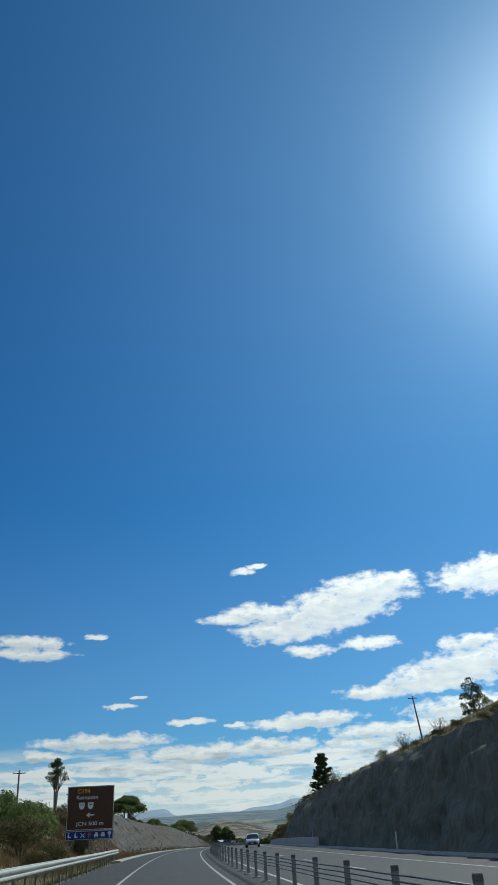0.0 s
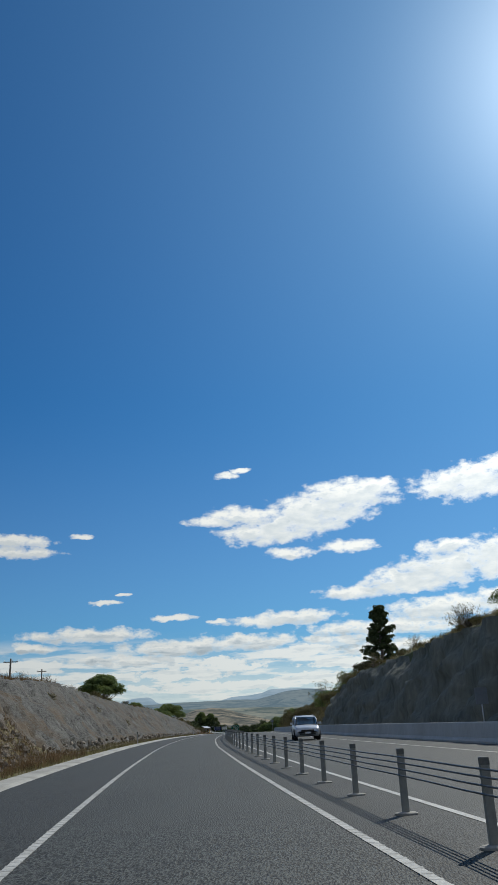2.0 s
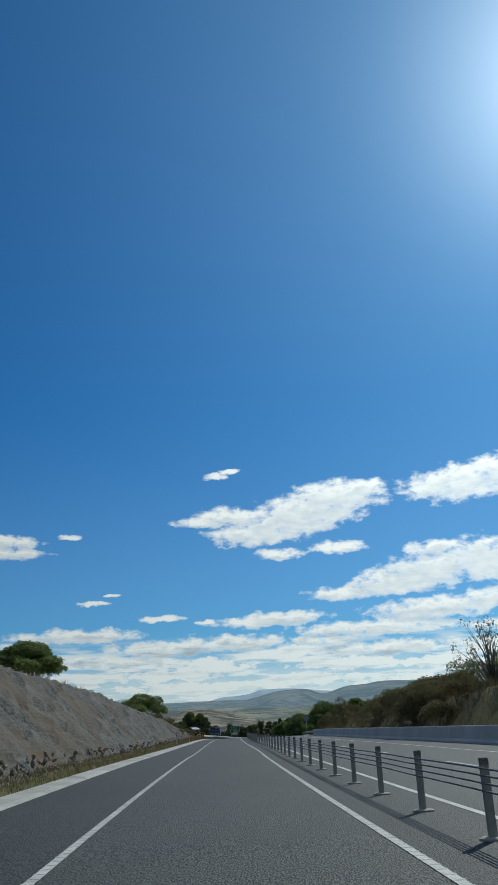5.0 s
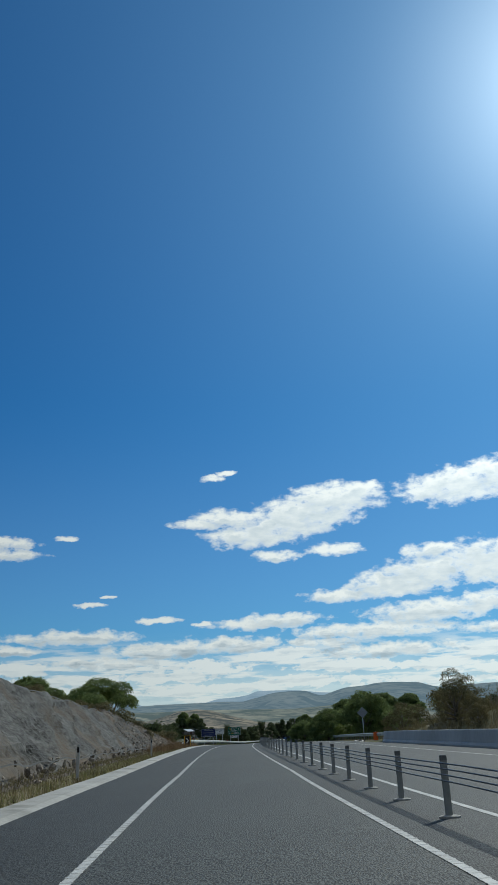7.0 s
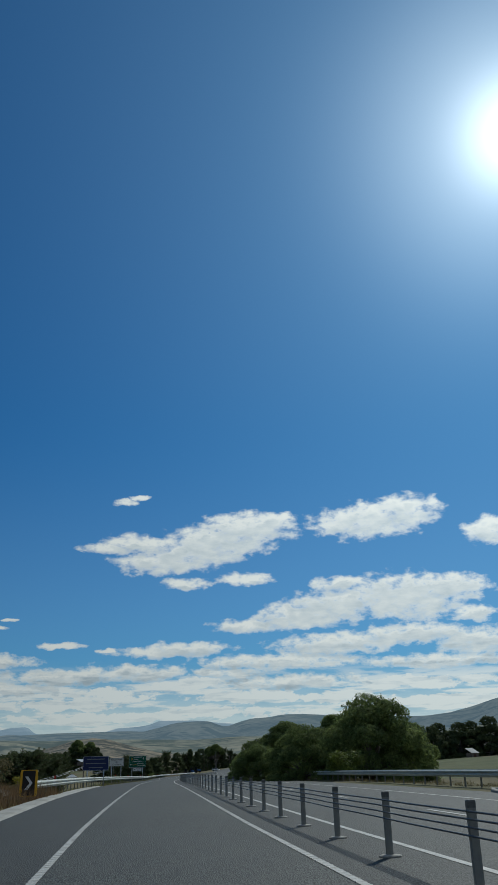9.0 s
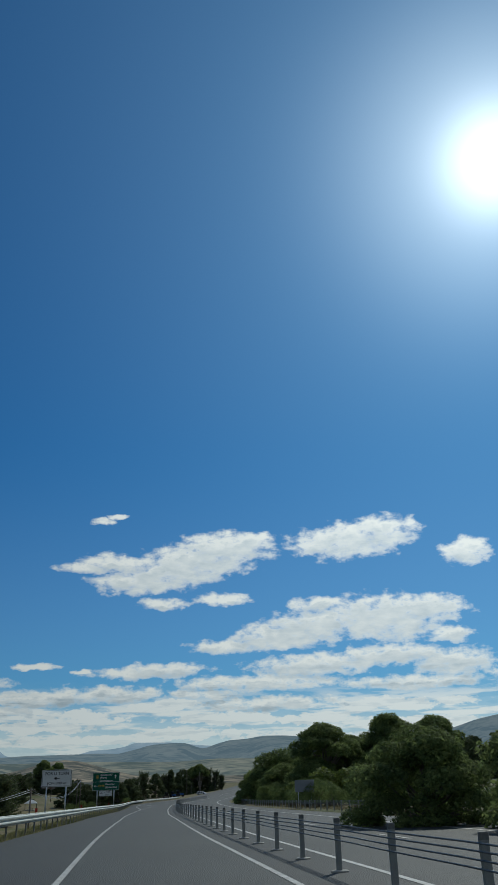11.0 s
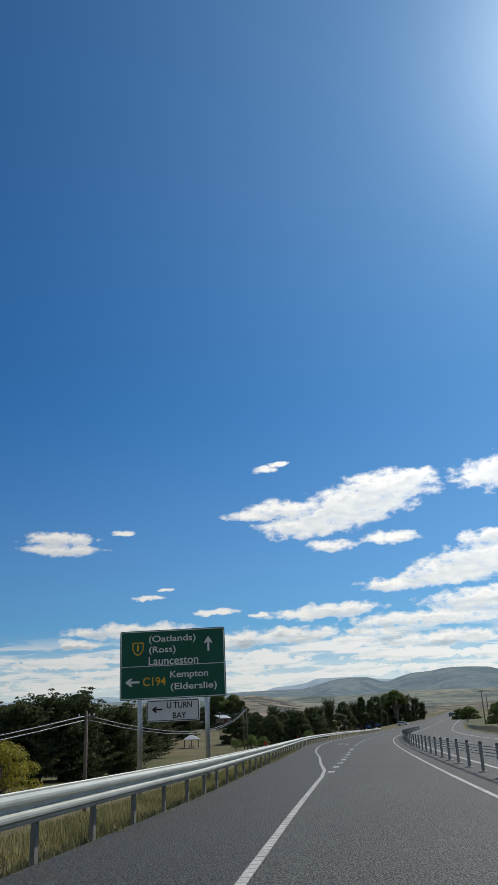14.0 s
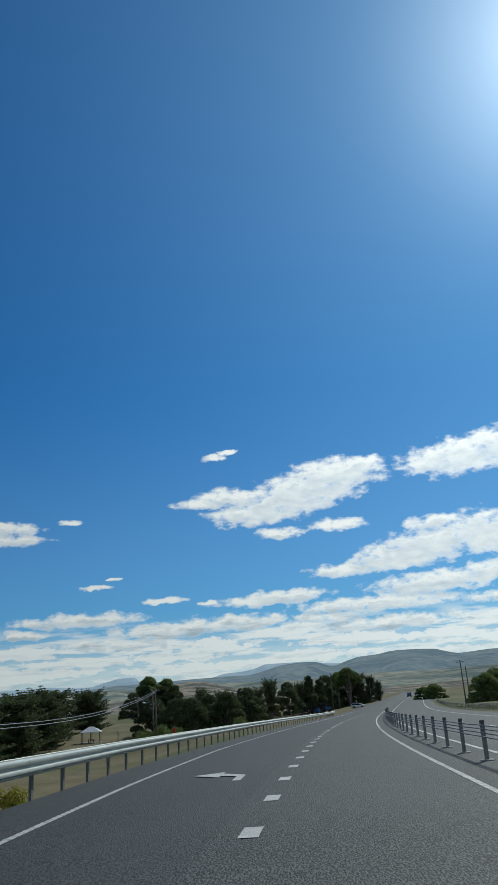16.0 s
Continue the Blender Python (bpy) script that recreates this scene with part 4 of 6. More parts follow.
guard_rail(268, 335, 12.6, "galvanised steel guard rail beyond the oncoming carriageway", side=-1)


# ---- signs ----
def text_mesh(text, size, width, mat, depth=0.004):
    """Lettering centred on the origin, standing in x and z, facing -y."""
    cu = bpy.data.curves.new("text", "FONT")
    cu.body, cu.size, cu.align_x, cu.align_y, cu.extrude, cu.offset = text, 1.0, "CENTER", "CENTER", 0.002, 0.012
    ob = bpy.data.objects.new("text", cu)
    me = ob.to_mesh().copy()
    xs = [v.co.x for v in me.vertices]
    ys = [v.co.y for v in me.vertices]
    k = width / (max(xs) - min(xs))
    q = size / (max(ys) - min(ys))
    mx, my = (max(xs) + min(xs)) / 2, (max(ys) + min(ys)) / 2
    for v in me.vertices:
        v.co = Vector(((v.co.x - mx) * k, -v.co.z - depth, (v.co.y - my) * q))
    ob.to_mesh_clear()
    bpy.data.objects.remove(ob)
    bpy.data.curves.remove(cu)
    me.materials.clear()
    me.materials.append(mat)
    return me


def panel(w, h, r=0.06, t=0.03):
    """A sheet with rounded corners, standing in x and z round the origin, with its face at y = 0."""
    pts = []
    for cx, cz, a0 in ((w / 2 - r, h / 2 - r, 0), (-w / 2 + r, h / 2 - r, 90), (-w / 2 + r, -h / 2 + r, 180), (w / 2 - r, -h / 2 + r, 270)):
        pts += [(cx + r * math.cos(radians(a0 + a)), cz + r * math.sin(radians(a0 + a))) for a in (0, 30, 60, 90)]
    return pts, Build().prism(pts, 0.0, t)


def border(w, h, inset, width, mat, r=0.06):
    b = Build()
    outer, inner = panel(w - 2 * inset, h - 2 * inset, r)[0], panel(w - 2 * inset - 2 * width, h - 2 * inset - 2 * width, max(r - width, 0.01))[0]
    n = len(outer)
    b.add([(x, -0.003, z) for x, z in outer] + [(x, -0.003, z) for x, z in inner], [(i, (i + 1) % n, n + (i + 1) % n, n + i) for i in range(n)])
    return b.mesh("border", mat)


def arrow_mesh(size, mat, turn=0.0):
    """An arrow that points up, turned by that many degrees."""
    pts = [(-0.07, -0.5), (0.07, -0.5), (0.07, 0.12), (0.26, -0.02), (0.26, 0.14), (0.0, 0.5), (-0.26, 0.14), (-0.26, -0.02), (-0.07, 0.12)]
    c, s_ = math.cos(radians(turn)), math.sin(radians(turn))
    return Build().prism([((x * c - z * s_) * size, (x * s_ + z * c) * size) for x, z in pts], -0.006, -0.001).mesh("arrow", mat)


def sign_posts(ob, xs, top, bottom, r=0.045, mat=None):
    for x in xs:
        part("post", Build().tube([(x, 0.08, bottom), (x, 0.08, top)], r, 10).mesh("post", mat or STEEL, False), ob)


def put(ob, me, x, z, name, label=""):
    return part(name, me, ob, label, Matrix.Translation((x, 0, z)))


def shield(mat, size):
    pts = [(-0.5, 0.5), (-0.2, 0.56), (0, 0.5), (0.2, 0.56), (0.5, 0.5), (0.5, -0.1), (0.3, -0.45), (0.0, -0.62), (-0.3, -0.45), (-0.5, -0.1)]
    return Build().prism([(x * size, z * size) for x, z in reversed(pts)], -0.007, -0.001).mesh("shield", mat)


def sign(x, y, z, turn, name, label, group=""):
    dx, dz = settle(y) if y > 100 and z == 0.0 else (0.0, 0.0)
    return thing(name, label, "road sign", pose(x + dx, y, z + dz, 0, 0, turn), group)


# brown tourist sign with a blue services panel under it
sg = sign(-20.0, 68.0, -1.5, 12.0, "road_sign", "brown tourist direction sign with blue services panel on three posts")
sg.matrix_basis = sg.matrix_basis @ Matrix.Scale(1.28, 4)
base = (ground_z(-20.0, 68.0) - 0.4 + 1.5) / 1.28
put(sg, panel(2.95, 2.55)[1].mesh("panel", BROWN), 0, 4.1, "panel", "brown sign sheet")
put(sg, border(2.95, 2.55, 0.02, 0.025, LETTER), 0, 4.1, "border")
put(sg, panel(2.98, 0.52)[1].mesh("panel", BLUE), 0, 2.53, "panel", "blue services panel")
put(sg, border(2.98, 0.52, 0.015, 0.02, LETTER), 0, 2.53, "border")
put(sg, text_mesh("C194", 0.27, 0.80, YELLOW), -0.45, 5.08, "lettering", "yellow lettering")
put(sg, text_mesh("Kempton", 0.30, 1.35, LETTER), -0.22, 4.68, "lettering", "white lettering")
put(sg, text_mesh("JCN 500 m", 0.28, 1.72, LETTER), -0.02, 3.16, "lettering", "white lettering")
for x in (-0.55, 0.0):
    put(sg, shield(LETTER, 0.36), x, 4.22, "shield", "pale route shield")
    put(sg, Build().box(0.22, 0.004, 0.04, 0, -0.009, 0.06).mesh("bar", BROWN), x, 4.22, "bar")
put(sg, arrow_mesh(0.52, LETTER, 90), 0.0, 3.68, "arrow", "white arrow")
for i, x in enumerate(np.linspace(-1.25, 1.25, 7)):
    b = Build()
    if i in (0, 1):
        b.box(0.10, 0.004, 0.20, -0.04, -0.006, -0.02).box(0.07, 0.004, 0.07, -0.04, -0.006, 0.14).box(0.10, 0.004, 0.06, 0.07, -0.006, -0.08)
    elif i == 2:
        for a in (45, -45):
            b.box(0.05, 0.004, 0.36, 0, -0.006, 0, m=Matrix.Rotation(radians(a), 4, "Y"))
    elif i == 3:
        b.box(0.05, 0.004, 0.28, -0.05, -0.006, 0).box(0.12, 0.004, 0.05, 0.03, -0.006, 0.115).box(0.12, 0.004, 0.05, 0.03, -0.006, 0.0).box(0.045, 0.004, 0.1, 0.08, -0.006, 0.06)
    elif i in (4, 5):
        b.box(0.26, 0.004, 0.13, 0, -0.006, -0.02).box(0.18, 0.004, 0.09, 0.01, -0.006, 0.09).box(0.05, 0.004, 0.06, -0.08, -0.006, -0.11).box(0.05, 0.004, 0.06, 0.08, -0.006, -0.11)
    else:
        b.box(0.05, 0.004, 0.18, 0, -0.006, -0.1)
        n = 9
        b.prism([(0.12 * math.cos(2 * math.pi * q / n), 0.08 + 0.11 * math.sin(2 * math.pi * q / n)) for q in range(n)], -0.008, -0.004)
    put(sg, b.mesh("pictogram", ORANGE if i == 3 else LETTER), x, 2.53, "pictogram", "service pictogram")
sign_posts(sg, (-1.0, 0.0, 1.0), 5.2, base)

# green direction sign with the small U-turn panel below it
sg = sign(-44.6, 414.1, 0.0, 4.0, "road_sign", "green direction sign with white lettering on two grey posts")
gz = ground_z(-44.6, 414.1)
top, bot = 0.08, -2.02
put(sg, panel(3.35, top - bot)[1].mesh("panel", GREEN), 0, (top + bot) / 2, "panel", "green sign sheet")
put(sg, border(3.35, top - bot, 0.02, 0.025, LETTER), 0, (top + bot) / 2, "border")
put(sg, Build().box(3.30, 0.004, 0.02, 0, -0.003, 0).mesh("bar", LETTER), 0, bot + 1.0, "bar")
put(sg, text_mesh("(Oatlands)", 0.26, 1.5, LETTER), 0.0, -0.22, "lettering", "white lettering")
put(sg, text_mesh("(Ross)", 0.26, 0.85, LETTER), -0.32, -0.55, "lettering", "white lettering")
put(sg, text_mesh("Launceston", 0.26, 1.58, LETTER), 0.03, -0.87, "lettering", "white lettering")
put(sg, text_mesh("Kempton", 0.26, 1.2, LETTER), 0.52, -1.33, "lettering", "white lettering")
put(sg, text_mesh("(Elderslie)", 0.26, 1.45, LETTER), 0.66, -1.69, "lettering", "white lettering")
put(sg, text_mesh("C194", 0.26, 0.72, YELLOW), -0.58, -1.49, "lettering", "yellow lettering")
put(sg, shield(YELLOW, 0.36), -1.1, -0.47, "shield", "yellow edged route shield")
put(sg, shield(GREEN, 0.29), -1.1, -0.47, "shield").location.y = -0.004
put(sg, text_mesh("1", 0.2, 0.06, YELLOW, 0.012), -1.1, -0.45, "lettering")
put(sg, arrow_mesh(0.46, LETTER, 0), 1.15, -0.41, "arrow", "white arrow")
put(sg, arrow_mesh(0.46, LETTER, 90), -1.28, -1.49, "arrow", "white arrow")
put(sg, panel(1.65, 0.64)[1].mesh("panel", WHITE), 0.0, -2.37, "panel", "white panel with black lettering")
put(sg, border(1.65, 0.64, 0.02, 0.022, INK), 0.0, -2.37, "border")
put(sg, text_mesh("U TURN", 0.18, 0.78, INK), 0.2, -2.22, "lettering", "black lettering")
put(sg, text_mesh("BAY", 0.18, 0.42, INK), 0.2, -2.52, "lettering", "black lettering")
put(sg, arrow_mesh(0.34, INK, 90), -0.5, -2.33, "arrow", "black arrow")
sign_posts(sg, (-1.05, 1.05), top - 0.2, gz - 0.3, 0.075)

# white sign for the turning place
sg = sign(-43.4, 359.8, 0.0, 5.0, "road_sign", "white sign with black lettering on two posts")
gz = ground_z(-43.4, 359.8)
put(sg, panel(1.85, 1.0)[1].mesh("panel", WHITE), 0, -0.55, "panel", "white sign sheet")
put(sg, border(1.85, 1.0, 0.03, 0.022, INK), 0, -0.55, "border")
put(sg, text_mesh("FOR U TURN", 0.19, 1.45, INK), 0, -0.27, "lettering", "black lettering")
put(sg, text_mesh("JCN 300 m", 0.19, 1.2, INK), 0, -0.86, "lettering", "black lettering")
put(sg, arrow_mesh(0.36, INK, 90), 0, -0.56, "arrow", "black arrow")
sign_posts(sg, (-0.6, 0.6), -0.1, gz - 0.3)

# blue services sign further on
sg = sign(-41.5, 322.0, 0.0, 6.0, "road_sign", "blue services sign on two posts behind the guard rail")
gz = ground_z(-41.5, 322.0)
put(sg, panel(2.2, 1.15)[1].mesh("panel", BLUE_BACKLIT), 0, -0.35, "panel", "blue sign sheet")
put(sg, border(2.2, 1.15, 0.02, 0.022, LETTER), 0, -0.35, "border")
for z, w in ((-0.02, 1.5), (-0.35, 1.7), (-0.68, 1.2)):
    put(sg, Build().box(w, 0.004, 0.06, 0, -0.004, 0).mesh("bar", ALU), 0, z, "bar")
sign_posts(sg, (-0.7, 0.7), 0.1, gz - 0.3)

# back of a blue sign beyond the oncoming carriageway
sg = sign(-23.1, 387.9, 0.0, 3.0, "road_sign", "grey-blue back of a road sign on two posts")
gz = ground_z(-23.1, 387.9)
put(sg, panel(1.95, 1.1)[1].mesh("panel", ALU), 0, -1.8, "panel", "bare aluminium back")
for z in (-1.45, -1.8, -2.15):
    put(sg, Build().box(1.85, 0.04, 0.05, 0, -0.025, 0).mesh("stiffener", ALU), 0, z, "stiffener")
sign_posts(sg, (-0.65, 0.65), -1.3, gz - 0.3, 0.04)

# diamond sign seen from behind
dx_, dy_ = -21.7, 273.5
sg = thing("road_sign", "grey back of a diamond warning sign on a post", "road sign", pose(dx_, dy_, 0.0, 0, 0, 5.0))
b = Build().prism([(0.0, -0.52), (0.52, 0.0), (0.0, 0.52), (-0.52, 0.0)], 0.0, 0.012)
put(sg, b.mesh("panel", ALU), 0, 0.85, "panel", "bare aluminium back")
for z, w in ((0.18, 0.6), (-0.18, 0.6)):
    put(sg, Build().box(w, 0.04, 0.05, 0, -0.025, 0).mesh("stiffener", ALU), 0, 0.85 + z, "stiffener")
sign_posts(sg, (0.0,), 0.85 + 0.4, ground_z(dx_, dy_) - 0.3, 0.04)

# sign back in front of the rock face
p = at(93, FAR_EDGE + 1.1)
sg = sign(p[0], p[1], p[2], 8.0, "road_sign", "small grey back of a road sign before the rock face")
put(sg, panel(0.6, 0.75)[1].mesh("panel", ALU), 0, 2.0, "panel", "bare aluminium back")
sign_posts(sg, (0.0,), 2.2, -0.2, 0.03)

# chevron board at the start of the guard rail
p = at(289.4, -7.42)
sg = sign(p[0], p[1], p[2], 4.0, "chevron_sign", "black chevron board with yellow edge and pale arrow")
put(sg, panel(0.74, 1.06)[1].mesh("panel", YELLOW), 0, 0.70, "panel", "yellow edged board")
put(sg, Build().box(0.54, 0.006, 1.0, 0.0, -0.004, 0).mesh("face", INK), 0, 0.70, "face", "black face")
chev = Build().prism([(-0.17, 0.27), (-0.04, 0.27), (0.17, 0.0), (-0.04, -0.27), (-0.17, -0.27), (0.04, 0.0)], -0.012, -0.008)
put(sg, chev.mesh("chevron", LETTER), 0.0, 0.70, "chevron", "pale chevron")
sign_posts(sg, (-0.2, 0.2), 0.95, -0.2, 0.025, WOOD)

# delineators and red reflectors
def delineator(s, v, h=0.0):
    ob = thing("guide_post", "pale grey guide post with dark reflector band", "guide post", frame_at(s, v, h), "guide posts")
    part("post", Build().box(0.10, 0.03, 1.15, 0, 0, 0.42, 0.01).mesh("post", WALL_CONCRETE), ob)
    part("reflector", Build().box(0.07, 0.008, 0.16, 0, -0.02, 0.85, 0.002).mesh("reflector", INK), ob, "dark reflector")


for s in (128, 222.6, 248):
    delineator(s, -6.75)
p = at(52, FAR_EDGE + 0.8)
ob = thing("guide_post", "white guide post before the dark rock face", "guide post", pose(p[0], p[1], p[2]), "guide posts")
part("post", Build().box(0.10, 0.03, 1.1, 0, 0, 0.5, 0.01).mesh("post", WHITE), ob)
for s in (57.5, 300, 345, 366, 395, 427, 455, 478):
    v = rail_v(s) if s > 100 else rail_start(s)
    ob = thing("reflector_plate", "small red reflector plate on the guard rail", "reflector", frame_at(s, v - 0.09, 0.0), "guard rail reflectors")
    part("plate", Build().box(0.10, 0.02, 0.16, 0, 0, 0.86, 0.004).mesh("plate", RED), ob)

# orange end marker where the far guard rail begins
ob = thing("rail_marker", "faded orange marker panel on the guard rail", "road marker", frame_at(279, 12.42))
part("panel", Build().box(0.46, 0.05, 0.78, 0, 0, 0.45, 0.02).mesh("panel", ORANGE), ob)
part("post", Build().tube([(0, 0.08, -0.2), (0, 0.08, 0.9)], 0.03, 8).mesh("post", STEEL, False), ob)


# ---- trees, shrubs, grass ----
def leaf_cloud(r, lobes, count, size, droop=0.0, flat=1.0):
    """Leaf clumps on the upper shells of several domes (x, y, z, rx, ry, rz), some of them inside."""
    b = Build()
    weights = [l[3] * l[4] + l[3] * l[5] for l in lobes]
    for lobe in r.choices(lobes, weights, k=count):
        x, y, z, rx, ry, rz = lobe
        d = Vector((r.gauss(0, 1), r.gauss(0, 1), r.gauss(0, 1) + 0.3)).normalized()
        if d.z < -0.5:
            d.z *= -0.6
            d.normalize()
        lump = noise.noise(Vector((d.x * 2.2 + x, d.y * 2.2 + y, d.z * 2.2 + z))) * 0.22 + noise.noise(Vector((d.x * 5.5 + y, d.y * 5.5 + z, d.z * 5.5 + x))) * 0.20
        rad = (r.uniform(0.80, 1.03) if r.random() < 0.86 else r.uniform(0.4, 0.8)) * (1 + lump)
        c = Vector((x + d.x * rx * rad, y + d.y * ry * rad, z + d.z * rz * rad - droop * r.random()))
        n = (d + Vector((r.gauss(0, 0.5), r.gauss(0, 0.5), r.gauss(0, 0.5) + 0.25))).normalized()
        a = n.orthogonal().normalized()
        a.rotate(Matrix.Rotation(r.random() * 6.28, 3, n))
        e = n.cross(a)
        s = size * r.uniform(0.5, 1.4)
        k = r.uniform(0.3, 0.6)
        b.add([c - a * s, c + e * s * k + a * s * 0.1, c + a * s * 1.1 + n * s * 0.2, c - e * s * k], [(0, 1, 2, 3)])
    return b


def tree(kind, seed, height_, spread, leaf, label, category, leaves=11000, clump=1.0):
    """A tree at the origin: tapered trunk with limbs, and a crown of many leaf clumps."""
    r = random.Random(seed)
    wood, lobes, size = Build(), [], 0.24
    if kind == "umbrella":
        # a few stems hold one broad dome of many rounded leaf masses
        stems = 5
        for i in range(stems):
            a = 6.283 * i / stems + r.uniform(-0.4, 0.4)
            knee = Vector((math.cos(a) * spread * 0.16, math.sin(a) * spread * 0.16, height_ * r.uniform(0.34, 0.42)))
            wood.tube([(0, 0, -0.5), tuple(knee * 0.5), tuple(knee)], [0.022 * height_, 0.018 * height_, 0.013 * height_], 7)
            for k in range(7):
                b_ = a + r.uniform(-0.75, 0.75)
                f = (k + r.uniform(0.3, 0.9)) / 7
                dome = 0.86 - 0.30 * f ** 2.2
                tip = Vector((math.cos(b_) * spread * f * 0.86, math.sin(b_) * spread * f * 0.86, height_ * (dome - (0.14 if k % 3 == 1 else 0.0)) * r.uniform(0.95, 1.03)))
                wood.tube([tuple(knee), tuple(knee.lerp(tip, 0.5) + Vector((r.uniform(-0.2, 0.2), r.uniform(-0.2, 0.2), 0.02 * height_))), tuple(tip)], [0.009 * height_, 0.006 * height_, 0.003 * height_], 5)
                q = spread * r.uniform(0.21, 0.33)
                lobes.append((tip.x, tip.y, tip.z, q, q, q * r.uniform(0.6, 0.85)))
        size = 0.013 * height_
    elif kind == "gum":
        # several pale stems fan out from the ground and hold a wide umbrella of small domes
        for i in range(7):
            a = 6.283 * i / 7 + r.uniform(-0.35, 0.35)
            reach = spread * r.uniform(0.25, 0.62)
            knee = Vector((math.cos(a) * reach * 0.45, math.sin(a) * reach * 0.45, height_ * r.uniform(0.30, 0.40)))
            wood.tube([(0, 0, -0.5), tuple(knee * 0.5 + Vector((r.uniform(-0.1, 0.1), 0, 0.1))), tuple(knee)], [0.020 * height_, 0.016 * height_, 0.012 * height_], 6)
            for k in range(3):
                b_ = a + r.uniform(-0.6, 0.6)
                out = reach * r.uniform(0.7, 1.45)
                tip = Vector((math.cos(b_) * out, math.sin(b_) * out, height_ * (0.86 - 0.30 * (out / spread) ** 2) * r.uniform(0.86, 1.0)))
                wood.tube([tuple(knee), tuple(knee.lerp(tip, 0.5) + Vector((0, 0, 0.02 * height_))), tuple(tip)], [0.010 * height_, 0.007 * height_, 0.003 * height_], 5)
                q = spread * r.uniform(0.17, 0.28)
                lobes.append((tip.x, tip.y, tip.z, q, q, q * r.uniform(0.55, 0.8)))
        lobes.append((0, 0, height_ * 0.84, spread * 0.36, spread * 0.36, height_ * 0.12))
        size = 0.013 * height_
    elif kind == "full":
        wood.tube([(0, 0, -0.5), (0.1, 0, height_ * 0.25), (0, 0.1, height_ * 0.6)], [0.045 * height_, 0.032 * height_, 0.01 * height_], 8)
        for count, out, up, q in ((1, 0.06, 0.78, 0.38), (5, 0.40, 0.62, 0.33), (7, 0.64, 0.42, 0.30), (7, 0.76, 0.22, 0.25), (8, 0.78, 0.06, 0.24)):
            start = r.random() * 6.283
            for i in range(count):
                a = start + 6.283 * i / count + r.uniform(-0.3, 0.3)
                reach, z_ = spread * out * r.uniform(0.8, 1.15), height_ * up * r.uniform(0.88, 1.1)
                size_ = spread * q * r.uniform(0.75, 1.2)
                tip = Vector((math.cos(a) * reach, math.sin(a) * reach, z_))
                lobes.append((tip.x, tip.y, tip.z, size_, size_, min(size_ * r.uniform(0.65, 0.9), height_ * 0.22)))
                wood.tube([(0, 0, z_ * 0.35), tuple(tip * 0.55 + Vector((0, 0, z_ * 0.06))), tuple(tip)], [0.016 * height_, 0.010 * height_, 0.003 * height_], 5)
        size = 0.016 * height_
    elif kind == "cypress":
        wood.tube([(0, 0, -0.5), (0, 0, height_ * 0.5), (0.1, 0, height_ * 0.92)], [0.06 * height_, 0.04 * height_, 0.006 * height_], 8)
        # long upswept boughs with pointed tips, in shelves one above the other
        for i in range(78):
            a, up = r.random() * 6.283, 0.03 + 0.80 * (i / 78) ** 0.85
            reach = spread * (1.0 - 0.42 * up ** 2) * r.uniform(0.5, 1.0)
            rise = height_ * (r.uniform(0.03, 0.09) + 0.13 * up)
            out = Vector((math.cos(a) * reach, math.sin(a) * reach, 0))
            for f, q in ((0.30, 0.24), (0.52, 0.19), (0.70, 0.135), (0.85, 0.095), (0.97, 0.065)):
                p = out * f
                lobes.append((p.x, p.y, height_ * up + rise * f * f * 1.2, spread * q, spread * q, height_ * q * r.uniform(0.16, 0.26)))
            wood.tube([(0, 0, height_ * up * 0.85), tuple(out * 0.55 + Vector((0, 0, height_ * up + rise * 0.2))), tuple(out + Vector((0, 0, height_ * up + rise)))], [0.016 * height_, 0.008 * height_, 0.003 * height_], 5)
        lobes.append((0, 0, height_ * 0.88, spread * 0.22, spread * 0.22, height_ * 0.08))
        size = 0.019 * height_
    elif kind == "pine":
        wood.tube([(0, 0, -0.5), (0, 0, height_ * 0.6), (0, 0, height_ * 0.98)], [0.028 * height_, 0.018 * height_, 0.003 * height_], 8)
        for i in range(84):
            up = 0.08 + 0.89 * i / 84
            a = i * 2.4 + r.uniform(-0.5, 0.5)
            reach = spread * (1.03 - up) ** 0.75 * r.uniform(0.35, 1.1)
            rise = height_ * r.uniform(0.02, 0.08)
            out = Vector((math.cos(a) * reach, math.sin(a) * reach, 0))
            wood.tube([(0, 0, height_ * up), tuple(out * 0.6 + Vector((0, 0, height_ * up + rise * 0.3))), tuple(out + Vector((0, 0, height_ * up + rise)))], [0.007 * height_, 0.005 * height_, 0.002 * height_], 4)
            for f in (0.45, 0.75, 1.0):
                q = 0.042 * height_ * r.uniform(0.6, 1.3)
                p = out * f
                lobes.append((p.x, p.y, height_ * up + rise * f * f, q, q, q * r.uniform(0.6, 0.9)))
        size = 0.020 * height_
    elif kind == "column":
        wood.tube([(0, 0, -0.5), (0, 0, height_ * 0.6), (0, 0, height_ * 0.95)], [0.035 * height_, 0.02 * height_, 0.004 * height_], 8)
        for i in range(12):
            up = 0.16 + 0.8 * i / 12
            q = spread * (1.0 - abs(up - 0.42) * 1.15) * 0.8
            a = r.random() * 6.28
            lobes.append((math.cos(a) * q * 0.3, math.sin(a) * q * 0.3, height_ * up, q, q, height_ * 0.09))
        size = 0.034 * height_
    elif kind == "shrub":
